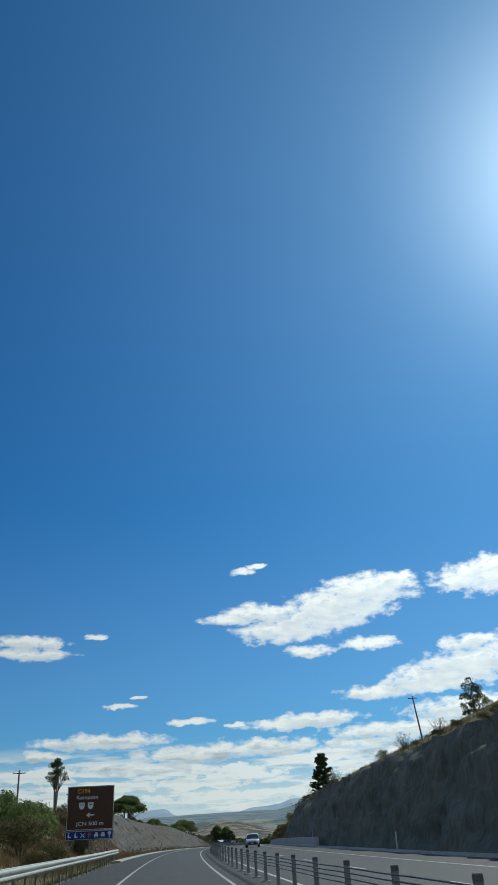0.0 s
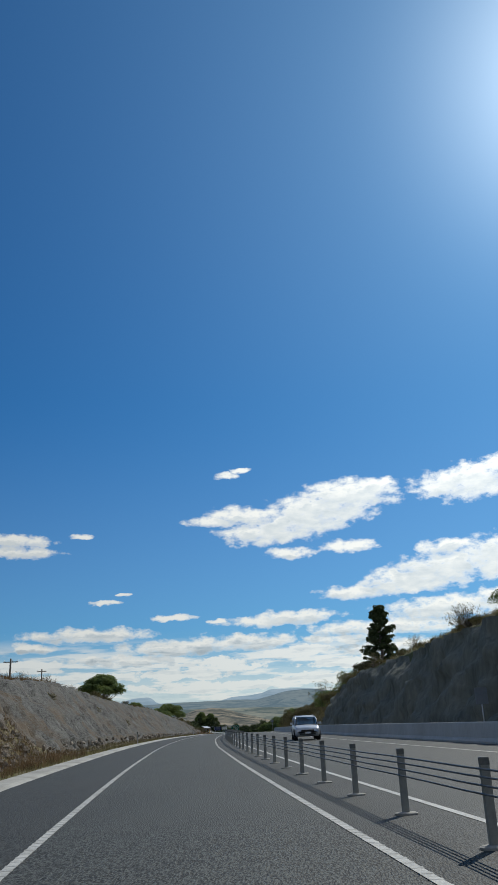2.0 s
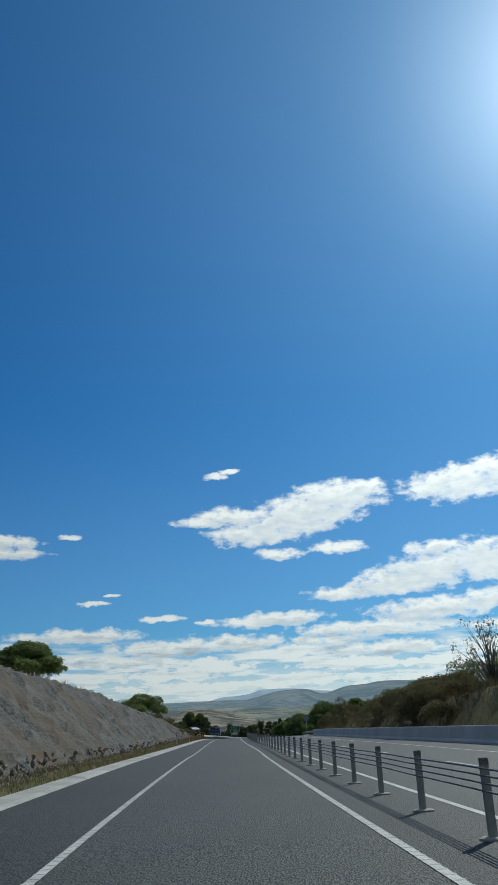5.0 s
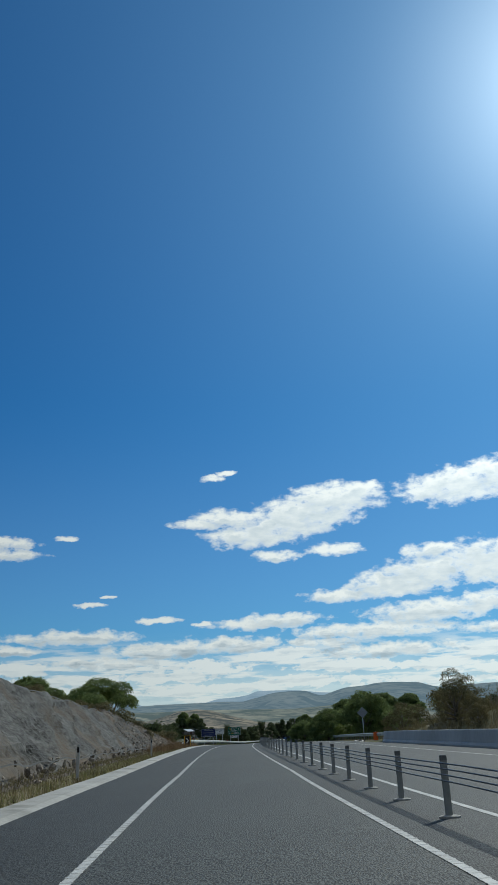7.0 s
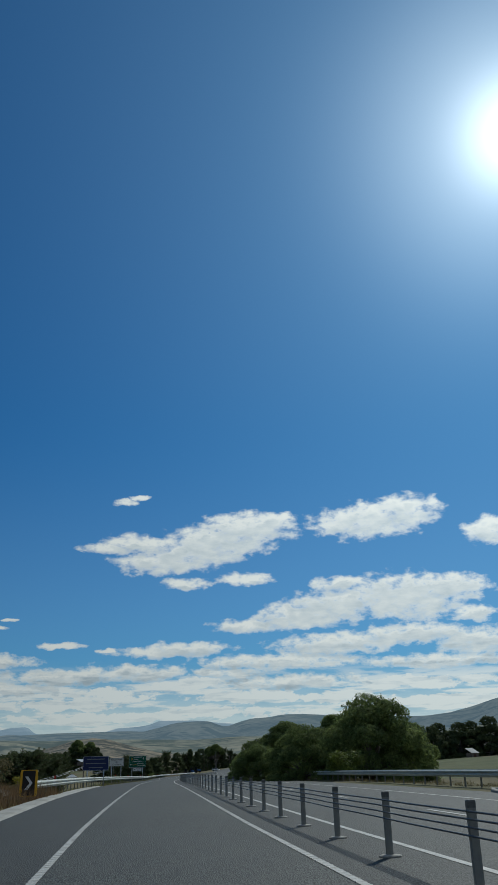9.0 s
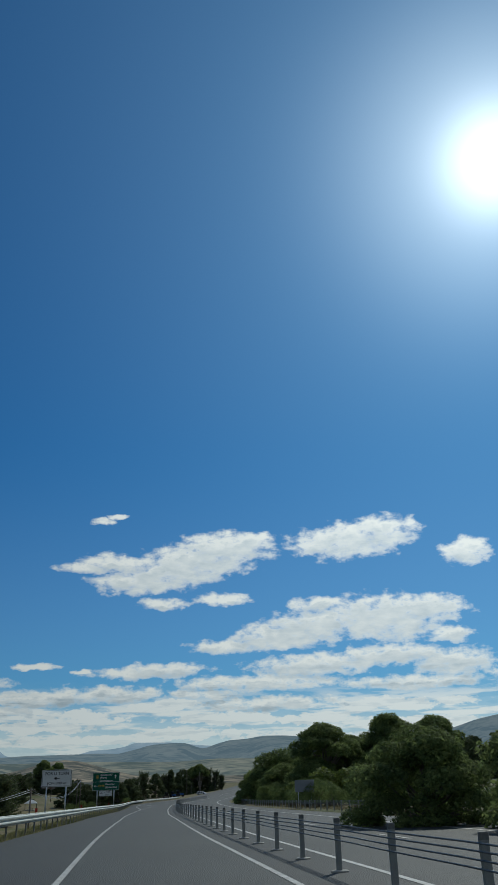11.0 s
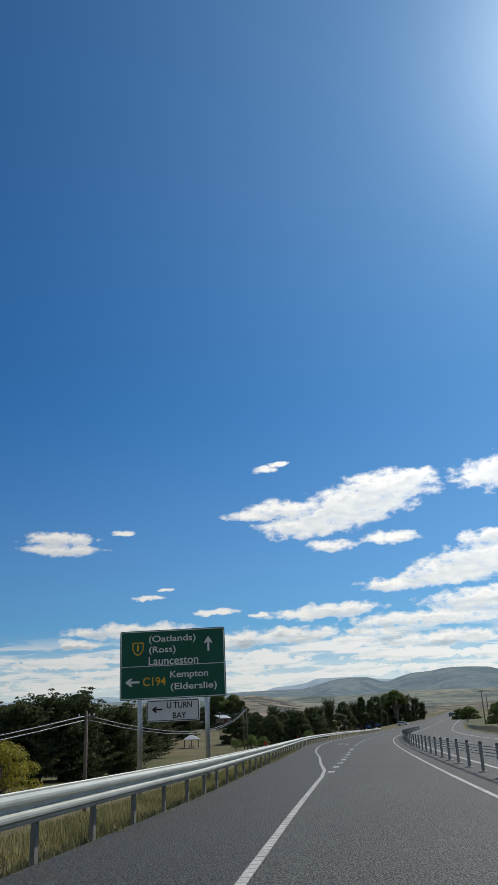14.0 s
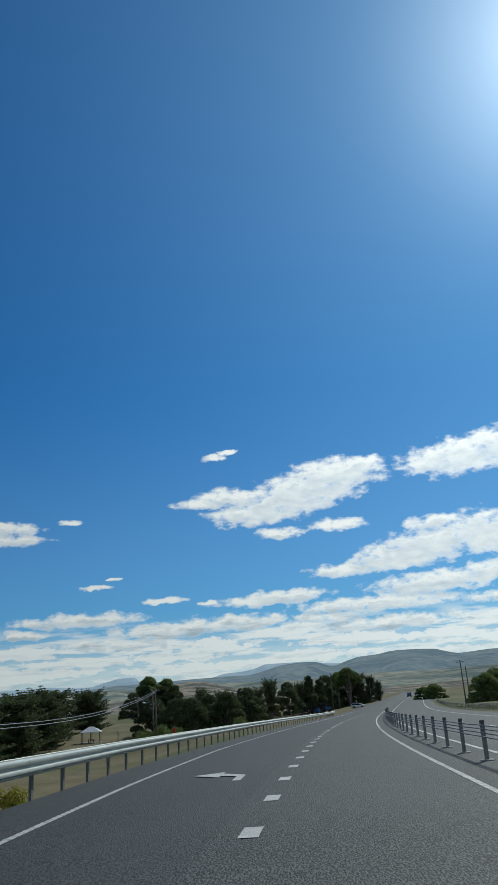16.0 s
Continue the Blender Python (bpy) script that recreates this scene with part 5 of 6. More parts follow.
        for i in range(6):
            a = 6.283 * i / 6 + r.uniform(-0.4, 0.4)
            reach = spread * r.uniform(0.25, 0.6)
            tip = (math.cos(a) * reach, math.sin(a) * reach, height_ * r.uniform(0.28, 0.72))
            wood.tube([(0, 0, -0.3), (tip[0] * 0.4, tip[1] * 0.4, tip[2] * 0.6), tip], [0.02 * height_, 0.014 * height_, 0.004 * height_], 5)
            q = spread * r.uniform(0.36, 0.5)
            lobes.append((*tip, q, q, height_ * 0.3))
        size = 0.036 * height_
    elif kind == "twigs":
        for i in range(60):
            a, el = r.random() * 6.283, r.uniform(0.35, 1.45)
            k = r.uniform(0.6, 1.0)
            tip = Vector((math.cos(a) * math.cos(el) * spread, math.sin(a) * math.cos(el) * spread, math.sin(el) * height_)) * k
            mid = tip * 0.5 + Vector((r.uniform(-0.2, 0.2), r.uniform(-0.2, 0.2), 0.2))
            wood.tube([(0, 0, -0.3), tuple(mid), tuple(tip)], [0.014 * height_, 0.008 * height_, 0.003 * height_], 4)
            lobes.append((tip.x, tip.y, tip.z, 0.12 * spread, 0.12 * spread, 0.1 * height_))
        size = 0.02 * height_
    ob = thing("tree" if kind not in ("shrub", "twigs") else "shrub", label, category)
    part("trunk" if kind not in ("shrub", "twigs") else "stem", wood.mesh("trunk", BARK, False), ob)
    part("crown", leaf_cloud(r, lobes, leaves, size * clump).mesh("crown", leaf), ob)
    return ob


def plant(proto, places, group=""):
    """Copies of a tree at (x, y, top height above sea of the scene or None, scale, spread factor)."""
    first = True
    ob, own = proto
    for x, y, top_z, k in places:
        x += settle(y)[0]
        top_z = None if top_z is None else top_z + settle(y)[1]
        g = ground_z(x, y)
        sc = (top_z - g) / own if top_z is not None else k
        wide = sc * (k if top_z is not None else 1.0)
        m = Matrix.LocRotScale((x, y, g - 0.1), Euler((0, 0, (x * 7.3 + y * 3.1) % 6.28)), Vector((wide, wide, sc)))
        if first:
            made, first = ob, False
            ob.matrix_basis = m
        else:
            made = copy_thing(ob, Matrix())
            made.matrix_basis = m
        if group:
            made["group"] = group


GUM_A = (tree("gum", 1, 8, 4.6, LEAF_GUM, "spreading gum tree with olive crown and pale limbs", "tree", 24000), 8)
GUM_B = (tree("gum", 5, 8, 5.2, LEAF_GUM, "broad umbrella-shaped gum tree on the bank", "tree", 26000), 8)
GUM_T = (tree("umbrella", 9, 12, 5.0, LEAF_GUM, "tall gum tree with a broad domed crown", "tree", 34000), 12)
FULL_A = (tree("full", 2, 9, 5.5, LEAF_GUM, "dense round-crowned tree with drooping olive leaves", "tree", 42000), 9)
FULL_B = (tree("full", 7, 9, 4.8, LEAF_GUM, "dense bushy tree beside the carriageway", "tree", 26000, 1.15), 9)
CYP = (tree("cypress", 3, 11, 6.5, LEAF_DARK, "large dark spreading cypress tree", "tree", 27000), 11)
PINE = (tree("pine", 4, 7, 3.0, LEAF_DARK, "dark conical pine on top of the cutting", "tree", 15000), 7)
COLUMN = (tree("column", 6, 10, 2.2, LEAF_DARK, "narrow upright dark tree", "tree", 7000), 10)
YELLOW_T = (tree("full", 12, 6, 3.4, LEAF_YELLOW, "yellow-green autumn tree before the cypresses", "tree", 11000), 6)
LIME = (tree("shrub", 13, 2.6, 2.0, LEAF_LIME, "bright yellow-green shrub beside the road", "shrub", 6000), 2.6)
SCRUB = (tree("shrub", 14, 2.2, 1.7, LEAF_SCRUB, "brownish scrub bush on the bank", "shrub", 2600), 2.2)
BUSH = (tree("shrub", 15, 3.0, 2.0, LEAF_GUM, "dark green bush on the slope", "shrub", 4200, 0.7), 3.0)
TWIGS = (tree("twigs", 16, 3.0, 2.4, LEAF_SCRUB, "bare twiggy bush on the slope", "shrub", 900), 3.0)

FIR = (tree("cypress", 43, 11, 4.6, LEAF_DARK, "dark conifer with branches down to the ground", "tree", 10000), 11)
DARK_FULL = (tree("full", 41, 9, 4.8, LEAF_DARK, "dark round-crowned tree in the row by the junction", "tree", 12000, 1.7), 9)
plant(GUM_A, [(-67, 313, 9.2, 0.95)], "trees on the left bank")
plant((tree("shrub", 77, 2.0, 0.8, LEAF_YELLOW, "small rusty sapling in the dry paddock", "shrub", 1200), 2.0), [(-52.5, 483, None, 1.1)])
plant(GUM_B, [(-55.5, 308, 8.2, 0.95), (-73, 309, 9.0, 0.9)], "trees on the left bank")
plant(FULL_A, [(-17.0, 325, 5.8, 1.05), (-22.5, 330, 3.2, 1.15), (-13.0, 330, 3.6, 1.0), (-26.5, 337, 1.4, 1.2), (-11.6, 439, 3.6, 1.3), (-0.1, 441, 4.2, 1.3), (-17.1, 448, 4.2, 1.2)], "trees beside the oncoming carriageway")
plant(FULL_B, [(-20.6, 470, 0.6, 1.0), (-20.4, 456, 2.0, 1.2), (-6.1, 430, 3.4, 1.4), (2.9, 426, 4.6, 1.4), (-9.1, 450, 3.8, 1.3), (-15, 428, 2.8, 1.3), (-18.5, 436, 2.0, 1.3), (1.5, 629, -0.5, 1.1), (6.5, 640, 0.8, 1.1), (5.6, 728, -1.9, 1.4), (2.5, 734, -2.8, 1.3)], "trees beside the oncoming carriageway")
SPARSE_T = (tree("umbrella", 23, 12, 3.0, LEAF_DARK, "thin tall gum tree with a sparse crown", "tree", 3600), 12)
plant(SPARSE_T, [(-45.8, 136, 15.2, 0.8)])
plant(GUM_T, [(-63.8, 259, 14.9, 1.25), (-1.8, 434, 8.4, 1.0), (-13.4, 430, 6.95, 1.15), (5.5, 434, 8.0, 1.0), (-8.2, 434, 5.2, 1.1), (-21.9, 761, 6.1, 0.9), (-25.4, 766, 4.8, 0.9), (-123.6, 880, 12.8, 0.8), (-115.0, 886, 11.2, 0.8)], "tall gum trees")
plant(CYP, [(-93.3, 516, 1.9, 1.35), (-87.6, 521, 3.0, 1.25), (-82.8, 532, 0.9, 1.15), (-99.4, 505, -1.0, 1.4), (-110, 514, -0.6, 1.3), (-92.0, 490, -1.4, 1.3), (-104, 490, -1.3, 1.3), (-114, 480, -1.2, 1.3), (-90, 550, -0.6, 1.4), (-97.0, 600, 0.4, 1.5), (-99.5, 626, 0.8, 1.3), (-107.0, 655, 2.9, 1.4), (-105.3, 690, 2.7, 1.2), (-112, 640, 1.8, 1.3),
            (-104, 540, -0.6, 1.3), (-94, 574, -0.2, 1.3)], "row of cypress trees")
plant(PINE, [(-1.7, 151.3, 14.0, 1.0)], "")
plant(DARK_FULL, [(-57.0, 631, -1.8, 1.15), (-53.5, 646, -0.9, 1.1), (-64.1, 625, -2.6, 1.15), (-62.3, 640, -2.0, 1.15), (-70, 640, -2.4, 1.2), (-78, 652, -2.0, 1.2), (-44.7, 721, 1.0, 0.95), (-31.0, 751, 3.0, 0.85), (-36, 745, -1.0, 1.2), (-27, 768, 0.5, 1.2), (-20, 770, 1.0, 1.2), (-124, 876, 7.5, 0.9), (-116, 880, 6.4, 1.0), (-109, 878, 6.4, 0.9), (-130, 868, 3.8, 1.1), (-98, 860, -0.7, 1.3), (-76, 760, -2.0, 1.3), (-66, 740, -1.8, 1.3), (-58, 720, -1.5, 1.2), (52, 566, 8.4, 1.2), (57, 560, 8.0, 1.0), (62, 570, 9.4, 1.1), (68, 562, 9.2, 1.2), (74, 566, 9.8, 1.0), (79, 560, 11.2, 1.1), (86, 564, 8.2, 1.1), (93, 570, 9.5, 1.2)], "dark trees by the junction")
plant(FIR, [(-49.8, 701, 2.5, 0.8), (-53, 690, 0.0, 0.9), (-17.4, 766, 3.7, 0.8), (-13.0, 771, 2.6, 0.8), (-9.6, 775, 0.4, 0.9), (-41, 730, 1.2, 0.8), (-70, 690, 1.0, 0.8), (-62, 668, -0.6, 0.9)], "conifers by the junction")
plant(COLUMN, [(-37.3, 731, 3.0, 1.0), (-33.5, 742, 1.8, 1.0)], "")
plant(YELLOW_T, [(-79.0, 478, -2.6, 1.08)], "")
plant(LIME, [(-20.8, 318, 0.4, 1.0), (-16.6, 405, 0.2, 1.1), (-20.1, 410, -1.2, 1.0), (-11.3, 426, 0.2, 1.2)], "")
rnd = random.Random(21)


def scatter(count, s0, s1, v0, v1, k0, k1, keep=lambda s, v: True):
    out = []
    while len(out) < count:
        s, v = rnd.uniform(s0, s1), rnd.uniform(v0, v1)
        if keep(s, v):
            x, y, _ = at(s, v)
            out.append((float(x), float(y), None, rnd.uniform(k0, k1)))
    return out


def crest(count, s0, s1, k0, k1):
    """Places along the top of the rock face."""
    out = []
    for _ in range(count):
        s = rnd.uniform(s0, s1)
        x, y, _z = at(s, TOE_R + right_face(s) / right_k(s) + rnd.uniform(0.3, 2.5))
        out.append((float(x), float(y), None, rnd.uniform(k0, k1)))
    return out


def thicket(count, s0, s1, v0, v1, tops):
    """Places on the slope beyond the barrier, their tops following the given heights."""
    out = []
    for _ in range(count):
        s, v = rnd.uniform(s0, s1), rnd.uniform(v0, v1)
        x, y, _z = at(s, v)
        out.append((float(x), float(y), float(lin(tops, s)) + (v - v0) * 0.12 + rnd.uniform(-0.9, 0.2), rnd.uniform(0.8, 1.3)))
    return out


plant(SCRUB, [(float(at(s, v)[0]), float(at(s, v)[1]), None, k) for s, v, k in ((146, -13.2, 0.4), (150, -13.6, 0.45), (157, -13.4, 0.35), (172, -13.2, 0.35))] + scatter(64, -20, 75, -24, -8.0, 0.5, 1.2) + scatter(18, 95, 280, -20, -13.5, 0.25, 0.6) + scatter(26, 264, 300, -17, -9.2, 0.4, 0.9) + scatter(7, 100, 205, -12.6, -9.6, 0.30, 0.5) + scatter(44, 146, 272, 13.4, 24, 0.5, 1.2) + scatter(10, 290, 345, -16, -9, 0.4, 0.8) + crest(40, 15, 150, 0.12, 0.38), "scrub bushes")
plant(BUSH, scatter(24, -20, 50, -30, -13, 0.7, 1.2) + scatter(9, 34, 58, -14.5, -10.5, 0.7, 1.0) + scatter(26, 150, 272, 15, 26, 0.5, 1.1) + scatter(10, -10, 140, 17.5, 34, 0.3, 0.7) + scatter(26, 380, 480, 13.5, 21, 0.5, 1.1) + scatter(44, 350, 425, 14.2, 20, 0.45, 0.85) + scatter(16, 600, 720, -60, -26, 0.6, 1.3), "dark green bushes")
plant(TWIGS, [(-8.1, 196.8, 8.0, 0.8)] + scatter(14, 195, 262, 14.5, 20, 0.4, 0.75) + scatter(8, 40, 150, 16.5, 20, 0.3, 0.7) + scatter(4, 110, 150, -18, -14.5, 0.3, 0.5), "bare bushes")
THICKET = (tree("full", 52, 4.5, 2.6, LEAF_SCRUB, "dense olive-brown thicket on the slope beyond the barrier", "shrub", 9000, 1.0), 4.5)
plant(THICKET, thicket(34, 196, 250, 13.4, 19.0, [(196, 3.6), (225, 3.6), (240, 2.6), (250, 2.0)]) + [(-16.4, 251.4, 4.2, 0.85), (-17.6, 272, 2.4, 1.0), (-15.5, 276, 2.2, 1.1), (-14.5, 255, 3.2, 0.95), (-12.5, 238, 4.0, 0.8), (-10.5, 222, 4.4, 0.85)], "thicket beyond the barrier")
# trees on the right skyline
plant((tree("full", 31, 6, 2.6, LEAF_DARK, "small dark tree on top of the cutting", "tree", 4200, 1.3), 6), [(21, 118, 21.0, 0.8), (31, 104, 26.0, 0.9), (2.5, 158, 9.8, 0.6)], "trees on the cutting")


def grass(name, label, mat, count, s0, s1, v0, v1, h0, h1, seed, keep=None):
    """Blades in tufts over a strip beside the road; v0 and v1 may follow the road."""
    r = random.Random(seed)
    ss_ = np.array([r.uniform(s0, s1) for _ in range(count)])
    verts, faces = [], []
    for s in ss_:
        a, b = (v0(s) if callable(v0) else v0), (v1(s) if callable(v1) else v1)
        v = r.uniform(a, b)
        x, y, z = at(s, v, lie(s, v))
        hgt = r.uniform(h0, h1) * (0.6 + 0.8 * abs(rough(s, v, 3.0, 2.0)))
        for _ in range(5):
            t, lean = r.random() * 6.283, r.uniform(0.1, 0.55)
            w = r.uniform(0.006, 0.015)
            dx, dy = math.cos(t), math.sin(t)
            bx, by = x + r.uniform(-0.12, 0.12), y + r.uniform(-0.12, 0.12)
            n = len(verts)
            verts += [(bx - dy * w, by + dx * w, z - 0.04), (bx + dy * w, by - dx * w, z - 0.04), (bx + dx * lean * hgt, by + dy * lean * hgt, z + hgt * r.uniform(0.7, 1.0))]
            faces.append((n, n + 1, n + 2))
    me = mesh_of(name, verts, faces, mat, True)
    return tagged(new(name, me), label, "grass", kind="stuff")


grass("grass", "dry tawny grass on the verge under the rock bank", GRASS_OLIVE, 5200, 57, 290, lambda s: le(s) - 1.05, TOE_L + 0.2, 0.08, 0.30, 1)
grass("grass", "dry tufts among the rubble below the netting", GRASS_OLIVE, 5000, 92, 286, TOE_L - 0.9, TOE_L + 0.6, 0.12, 0.38, 14)
grass("grass", "green and yellow tufts along the gutter", GRASS_GREEN, 2600, 80, 286, lambda s: le(s) - 1.05, lambda s: le(s) - 2.0, 0.06, 0.22, 2)
grass("grass", "long dry grass on the bank and its crest", GRASS_RUST, 7000, 40, 300, lambda s: TOE_L - left_top(s) * 0.9 - 5, lambda s: TOE_L - left_top(s) * 0.95, 0.25, 0.75, 3)
grass("grass", "long roadside grass behind the guard rail", GRASS_GREEN, 26000, 300, 500, lambda s: rail_v(s) - 4.0, lambda s: rail_v(s) - 0.15, 0.10, 0.32, 4)
grass("grass", "short green and straw tufts under the guard rail", GRASS_GREEN, 9000, 296, 500, lambda s: rail_v(s) - 1.1, lambda s: rail_v(s) + 0.05, 0.10, 0.30, 24)
grass("grass", "tall tawny grass at the end of the rock bank", GRASS_RUST, 5200, 258, 300, -15, -7.0, 0.35, 1.0, 5)
grass("grass", "dry grass along the crest of the rock face", GRASS_OLIVE, 6000, -20, 190, lambda s: TOE_R + right_face(s) / right_k(s), lambda s: TOE_R + right_face(s) / right_k(s) + 9, 0.2, 0.65, 6)
grass("grass", "tall tawny grass on the slope beyond the barrier", GRASS_OLIVE, 11000, 150, 282, 12.6, 22, 0.4, 1.2, 7)
grass("grass", "grass beside the oncoming carriageway", GRASS_OLIVE, 6000, 284, 600, 12.8, 18, 0.12, 0.38, 8)
grass("grass", "rusty dry grass on the slope before the rock bank", GRASS_RUST, 9000, 40, 100, lambda s: -8.3 - left_top(s) * 1.6, -7.0, 0.15, 0.55, 12)
grass("grass", "grass behind the first guard rail", GRASS_GREEN, 2600, -20, 66, -11, -6.3, 0.2, 0.6, 9)


# ---- poles and wires ----
def pole(x, y, z0, z1, label, arm=1.8, lean=(0, 0), turn=0.0):
    dx, dz = settle(y)
    ob = thing("power_pole", label, "power pole", pose(x + dx, y, z0 + dz, 0, 0, turn), "power poles")
    h = z1 - z0
    part("pole", Build().tube([(0, 0, -1.0), (lean[0], lean[1], h)], [0.17, 0.11], 10).mesh("pole", WOOD, False), ob)
    if arm:
        part("crossarm", Build().box(arm, 0.10, 0.12, lean[0], lean[1], h - 0.45, 0.02).mesh("crossarm", WOOD), ob)
        for x_ in (-arm / 2 + 0.1, 0.25, arm / 2 - 0.1):
            part("insulator", Build().tube([(lean[0] + x_, lean[1], h - 0.39), (lean[0] + x_, lean[1], h - 0.2)], [0.05, 0.035], 8).mesh("insulator", LETTER, False), ob)
    return ob


pole(16.7, 148.3, 15.0, 22.6, "leaning timber power pole on top of the cutting", 1.6, (-0.9, 0))
pole(-47, 122, 4.5, 11.6, "timber power pole with crossarm behind the scrub", 2.0)
pole(-50.7, 160, 5.5, 10.5, "timber power pole with crossarm behind the bank", 2.0)
pole(-61.5, 205, 6.5, 12.4, "timber power pole with crossarm behind the scrub", 1.8)
pole(-60.0, 451, -10.0, -1.7, "grey timber power pole in the grass field", 1.4)
pole(-68.5, 605, -11.5, -0.5, "grey timber power pole in the grass field", 1.6)
pole(-70.4, 612, -11.5, -0.1, "grey timber power pole in the grass field", 0)
pole(-92, 700, -11.0, -0.5, "grey timber power pole in the grass field", 1.4)
pole(-29.4, 731, -10.5, 3.1, "grey lamp pole near the junction", 0)
pole(-22.9, 731, -10.5, 1.2, "grey lamp pole near the junction", 0)
pole(-27.2, 731, -10.5, -3.3, "grey lamp pole near the junction", 0)
pole(-13.7, 761, -10.5, -0.9, "grey lamp pole near the junction", 0)
pole(-3.5, 628, -9.0, 1.4, "timber power pole beside the far road", 1.8)
pole(-1.5, 633, -9.0, 0.1, "timber power pole beside the far road", 0)


def wire(a, b, sag, label="thin dark overhead wire between the poles"):
    a, b = (Vector((p[0] + settle(p[1])[0], p[1], p[2] + settle(p[1])[1])) for p in (a, b))
    pts = [a.lerp(b, q) - Vector((0, 0, sag * 4 * q * (1 - q))) for q in np.linspace(0, 1, 14)]
    ob = thing("overhead_wire", label, "power line", group="overhead wires")
    part("wire", Build().tube([tuple(p) for p in pts], 0.034, 5).mesh("wire", ALU, False), ob)


for dz in (0.0, -0.3):
    wire((-60.0, 451, -2.05 + dz), (-82, 372, -4.6 + dz), 1.8)
    wire((-60.0, 451, -2.05 + dz), (-68.5, 605, -0.85 + dz), 3.0)
    wire((-68.5, 605, -0.85 + dz), (-92, 700, -0.9 + dz), 1.0)


# ---- picnic shelter, sheds ----
def shelter(x, y, turn, w=4.9):
    z = ground_z(x, y)
    ob = thing("picnic_shelter", "open picnic shelter with pale hipped roof on posts", "shelter", pose(x, y, z, 0, 0, turn))
    for sx in (-1, 0, 1):
        for sy in (-1, 1):
            part("post", Build().box(0.16, 0.16, 2.5, sx * w * 0.44, sy * w * 0.40, 1.25, 0.02).mesh("post", WOOD), ob)
    h = w / 2
    roof = Build().add([(-h, -h, 2.45), (h, -h, 2.45), (h, h, 2.45), (-h, h, 2.45), (-0.5, 0, 3.65), (0.5, 0, 3.65), (-h, -h, 2.32), (h, -h, 2.32), (h, h, 2.32), (-h, h, 2.32)],
                       [(0, 1, 5, 4), (1, 2, 5), (2, 3, 4, 5), (3, 0, 4), (1, 0, 6, 7), (2, 1, 7, 8), (3, 2, 8, 9), (0, 3, 9, 6), (6, 9, 8, 7)])
    part("roof", roof.mesh("roof", ROOF_METAL), ob, "pale metal hipped roof")
    part("floor", Build().box(w * 0.95, w * 0.9, 0.12, 0, 0, 0.02).mesh("floor", CONCRETE), ob)
    part("table", Build().box(1.8, 0.8, 0.06, 0, 0, 0.78).box(1.8, 0.3, 0.05, 0, 0.7, 0.48).box(1.8, 0.3, 0.05, 0, -0.7, 0.48).box(0.1, 1.5, 0.74, -0.6, 0, 0.4).box(0.1, 1.5, 0.74, 0.6, 0, 0.4).mesh("table", WOOD), ob)


shelter(-91.2, 639.0, 10)


def shed(x, y, z, turn, w, d, h, label, tin=None):
    ob = thing("shed", label, "shed", pose(x, y, z, 0, 0, turn))
    part("wall", Build().box(w, d, h, 0, 0, h / 2).mesh("wall", WOOD), ob)
    part("roof", Build().add([(-w * .55, -d * .6, h), (w * .55, -d * .6, h), (w * .55, d * .6, h + 1.6), (-w * .55, d * .6, h + 1.6), (-w * .55, -d * .6, h + .12), (w * .55, -d * .6, h + .12), (w * .55, d * .6, h + 1.72), (-w * .55, d * .6, h + 1.72)],
                             [(3, 2, 1, 0), (4, 5, 6, 7), (0, 1, 5, 4), (1, 2, 6, 5), (2, 3, 7, 6), (3, 0, 4, 7)]).mesh("roof", tin or ROOF_METAL), ob, "bright metal roof catching the sun")
    part("door", Build().box(w * 0.3, 0.06, h * 0.8, 0, -d / 2 - 0.04, h * 0.4).mesh("door", BROWN), ob)


shed(-112.0, 825, -6.0, 38, 6, 5.5, 2.2, "farm shed with a bright metal roof beyond the field")
shed(66, 545, ground_z(66, 545) - 0.3, 20, 3.2, 3, 1.9, "small farm shed before the dark trees", WALL_CONCRETE)
for x, y, w in ((380, 2300, 14), (420, 2320, 18), (350, 2340, 12), (-190, 1180, 14)):
    shed(x, y, -11, 0, w, 8, 4, "small pale farm building far off in the valley")


# ---- rail fence by the junction ----
fence = thing("rail_fence", "weathered timber post and rail fence beside the grass", "fence")
stops = [Vector((-54, 660, 0)).lerp(Vector((-39, 690, 0)), q) for q in np.linspace(0, 1, 13)]
stops = [Vector((p.x, p.y, ground_z(p.x, p.y))) for p in stops]
for p in stops:
    part("post", Build().box(0.16, 0.16, 1.5, 0, 0, 0.45, 0.02).mesh("post", WOOD), fence, m=Matrix.Translation(p))
for p, q in zip(stops, stops[1:]):
    for z in (0.55, 1.0):
        part("rail", Build().tube([p + Vector((0, 0, z)), q + Vector((0, 0, z))], 0.06, 6).mesh("rail", WOOD), fence)

# ---- vehicles ----
def skin(sections):
    """A skin over cross sections, each a list of (x, z) from the middle below to the middle above, at its y."""
    b = Build()
    k = None
    for y, half in sections:
        ring = [(x, y, z) for x, z in half] + [(-x, y, z) for x, z in reversed(half[1:-1])]
        k = len(ring)
        b.v += ring
    n = len(sections)
    b.f = [(i * k + j_, i * k + (j_ + 1) % k, (i + 1) * k + (j_ + 1) % k, (i + 1) * k + j_) for i in range(n - 1) for j_ in range(k)]
    b.f += [tuple(range(k)), tuple(reversed(range((n - 1) * k, n * k)))]
    return b


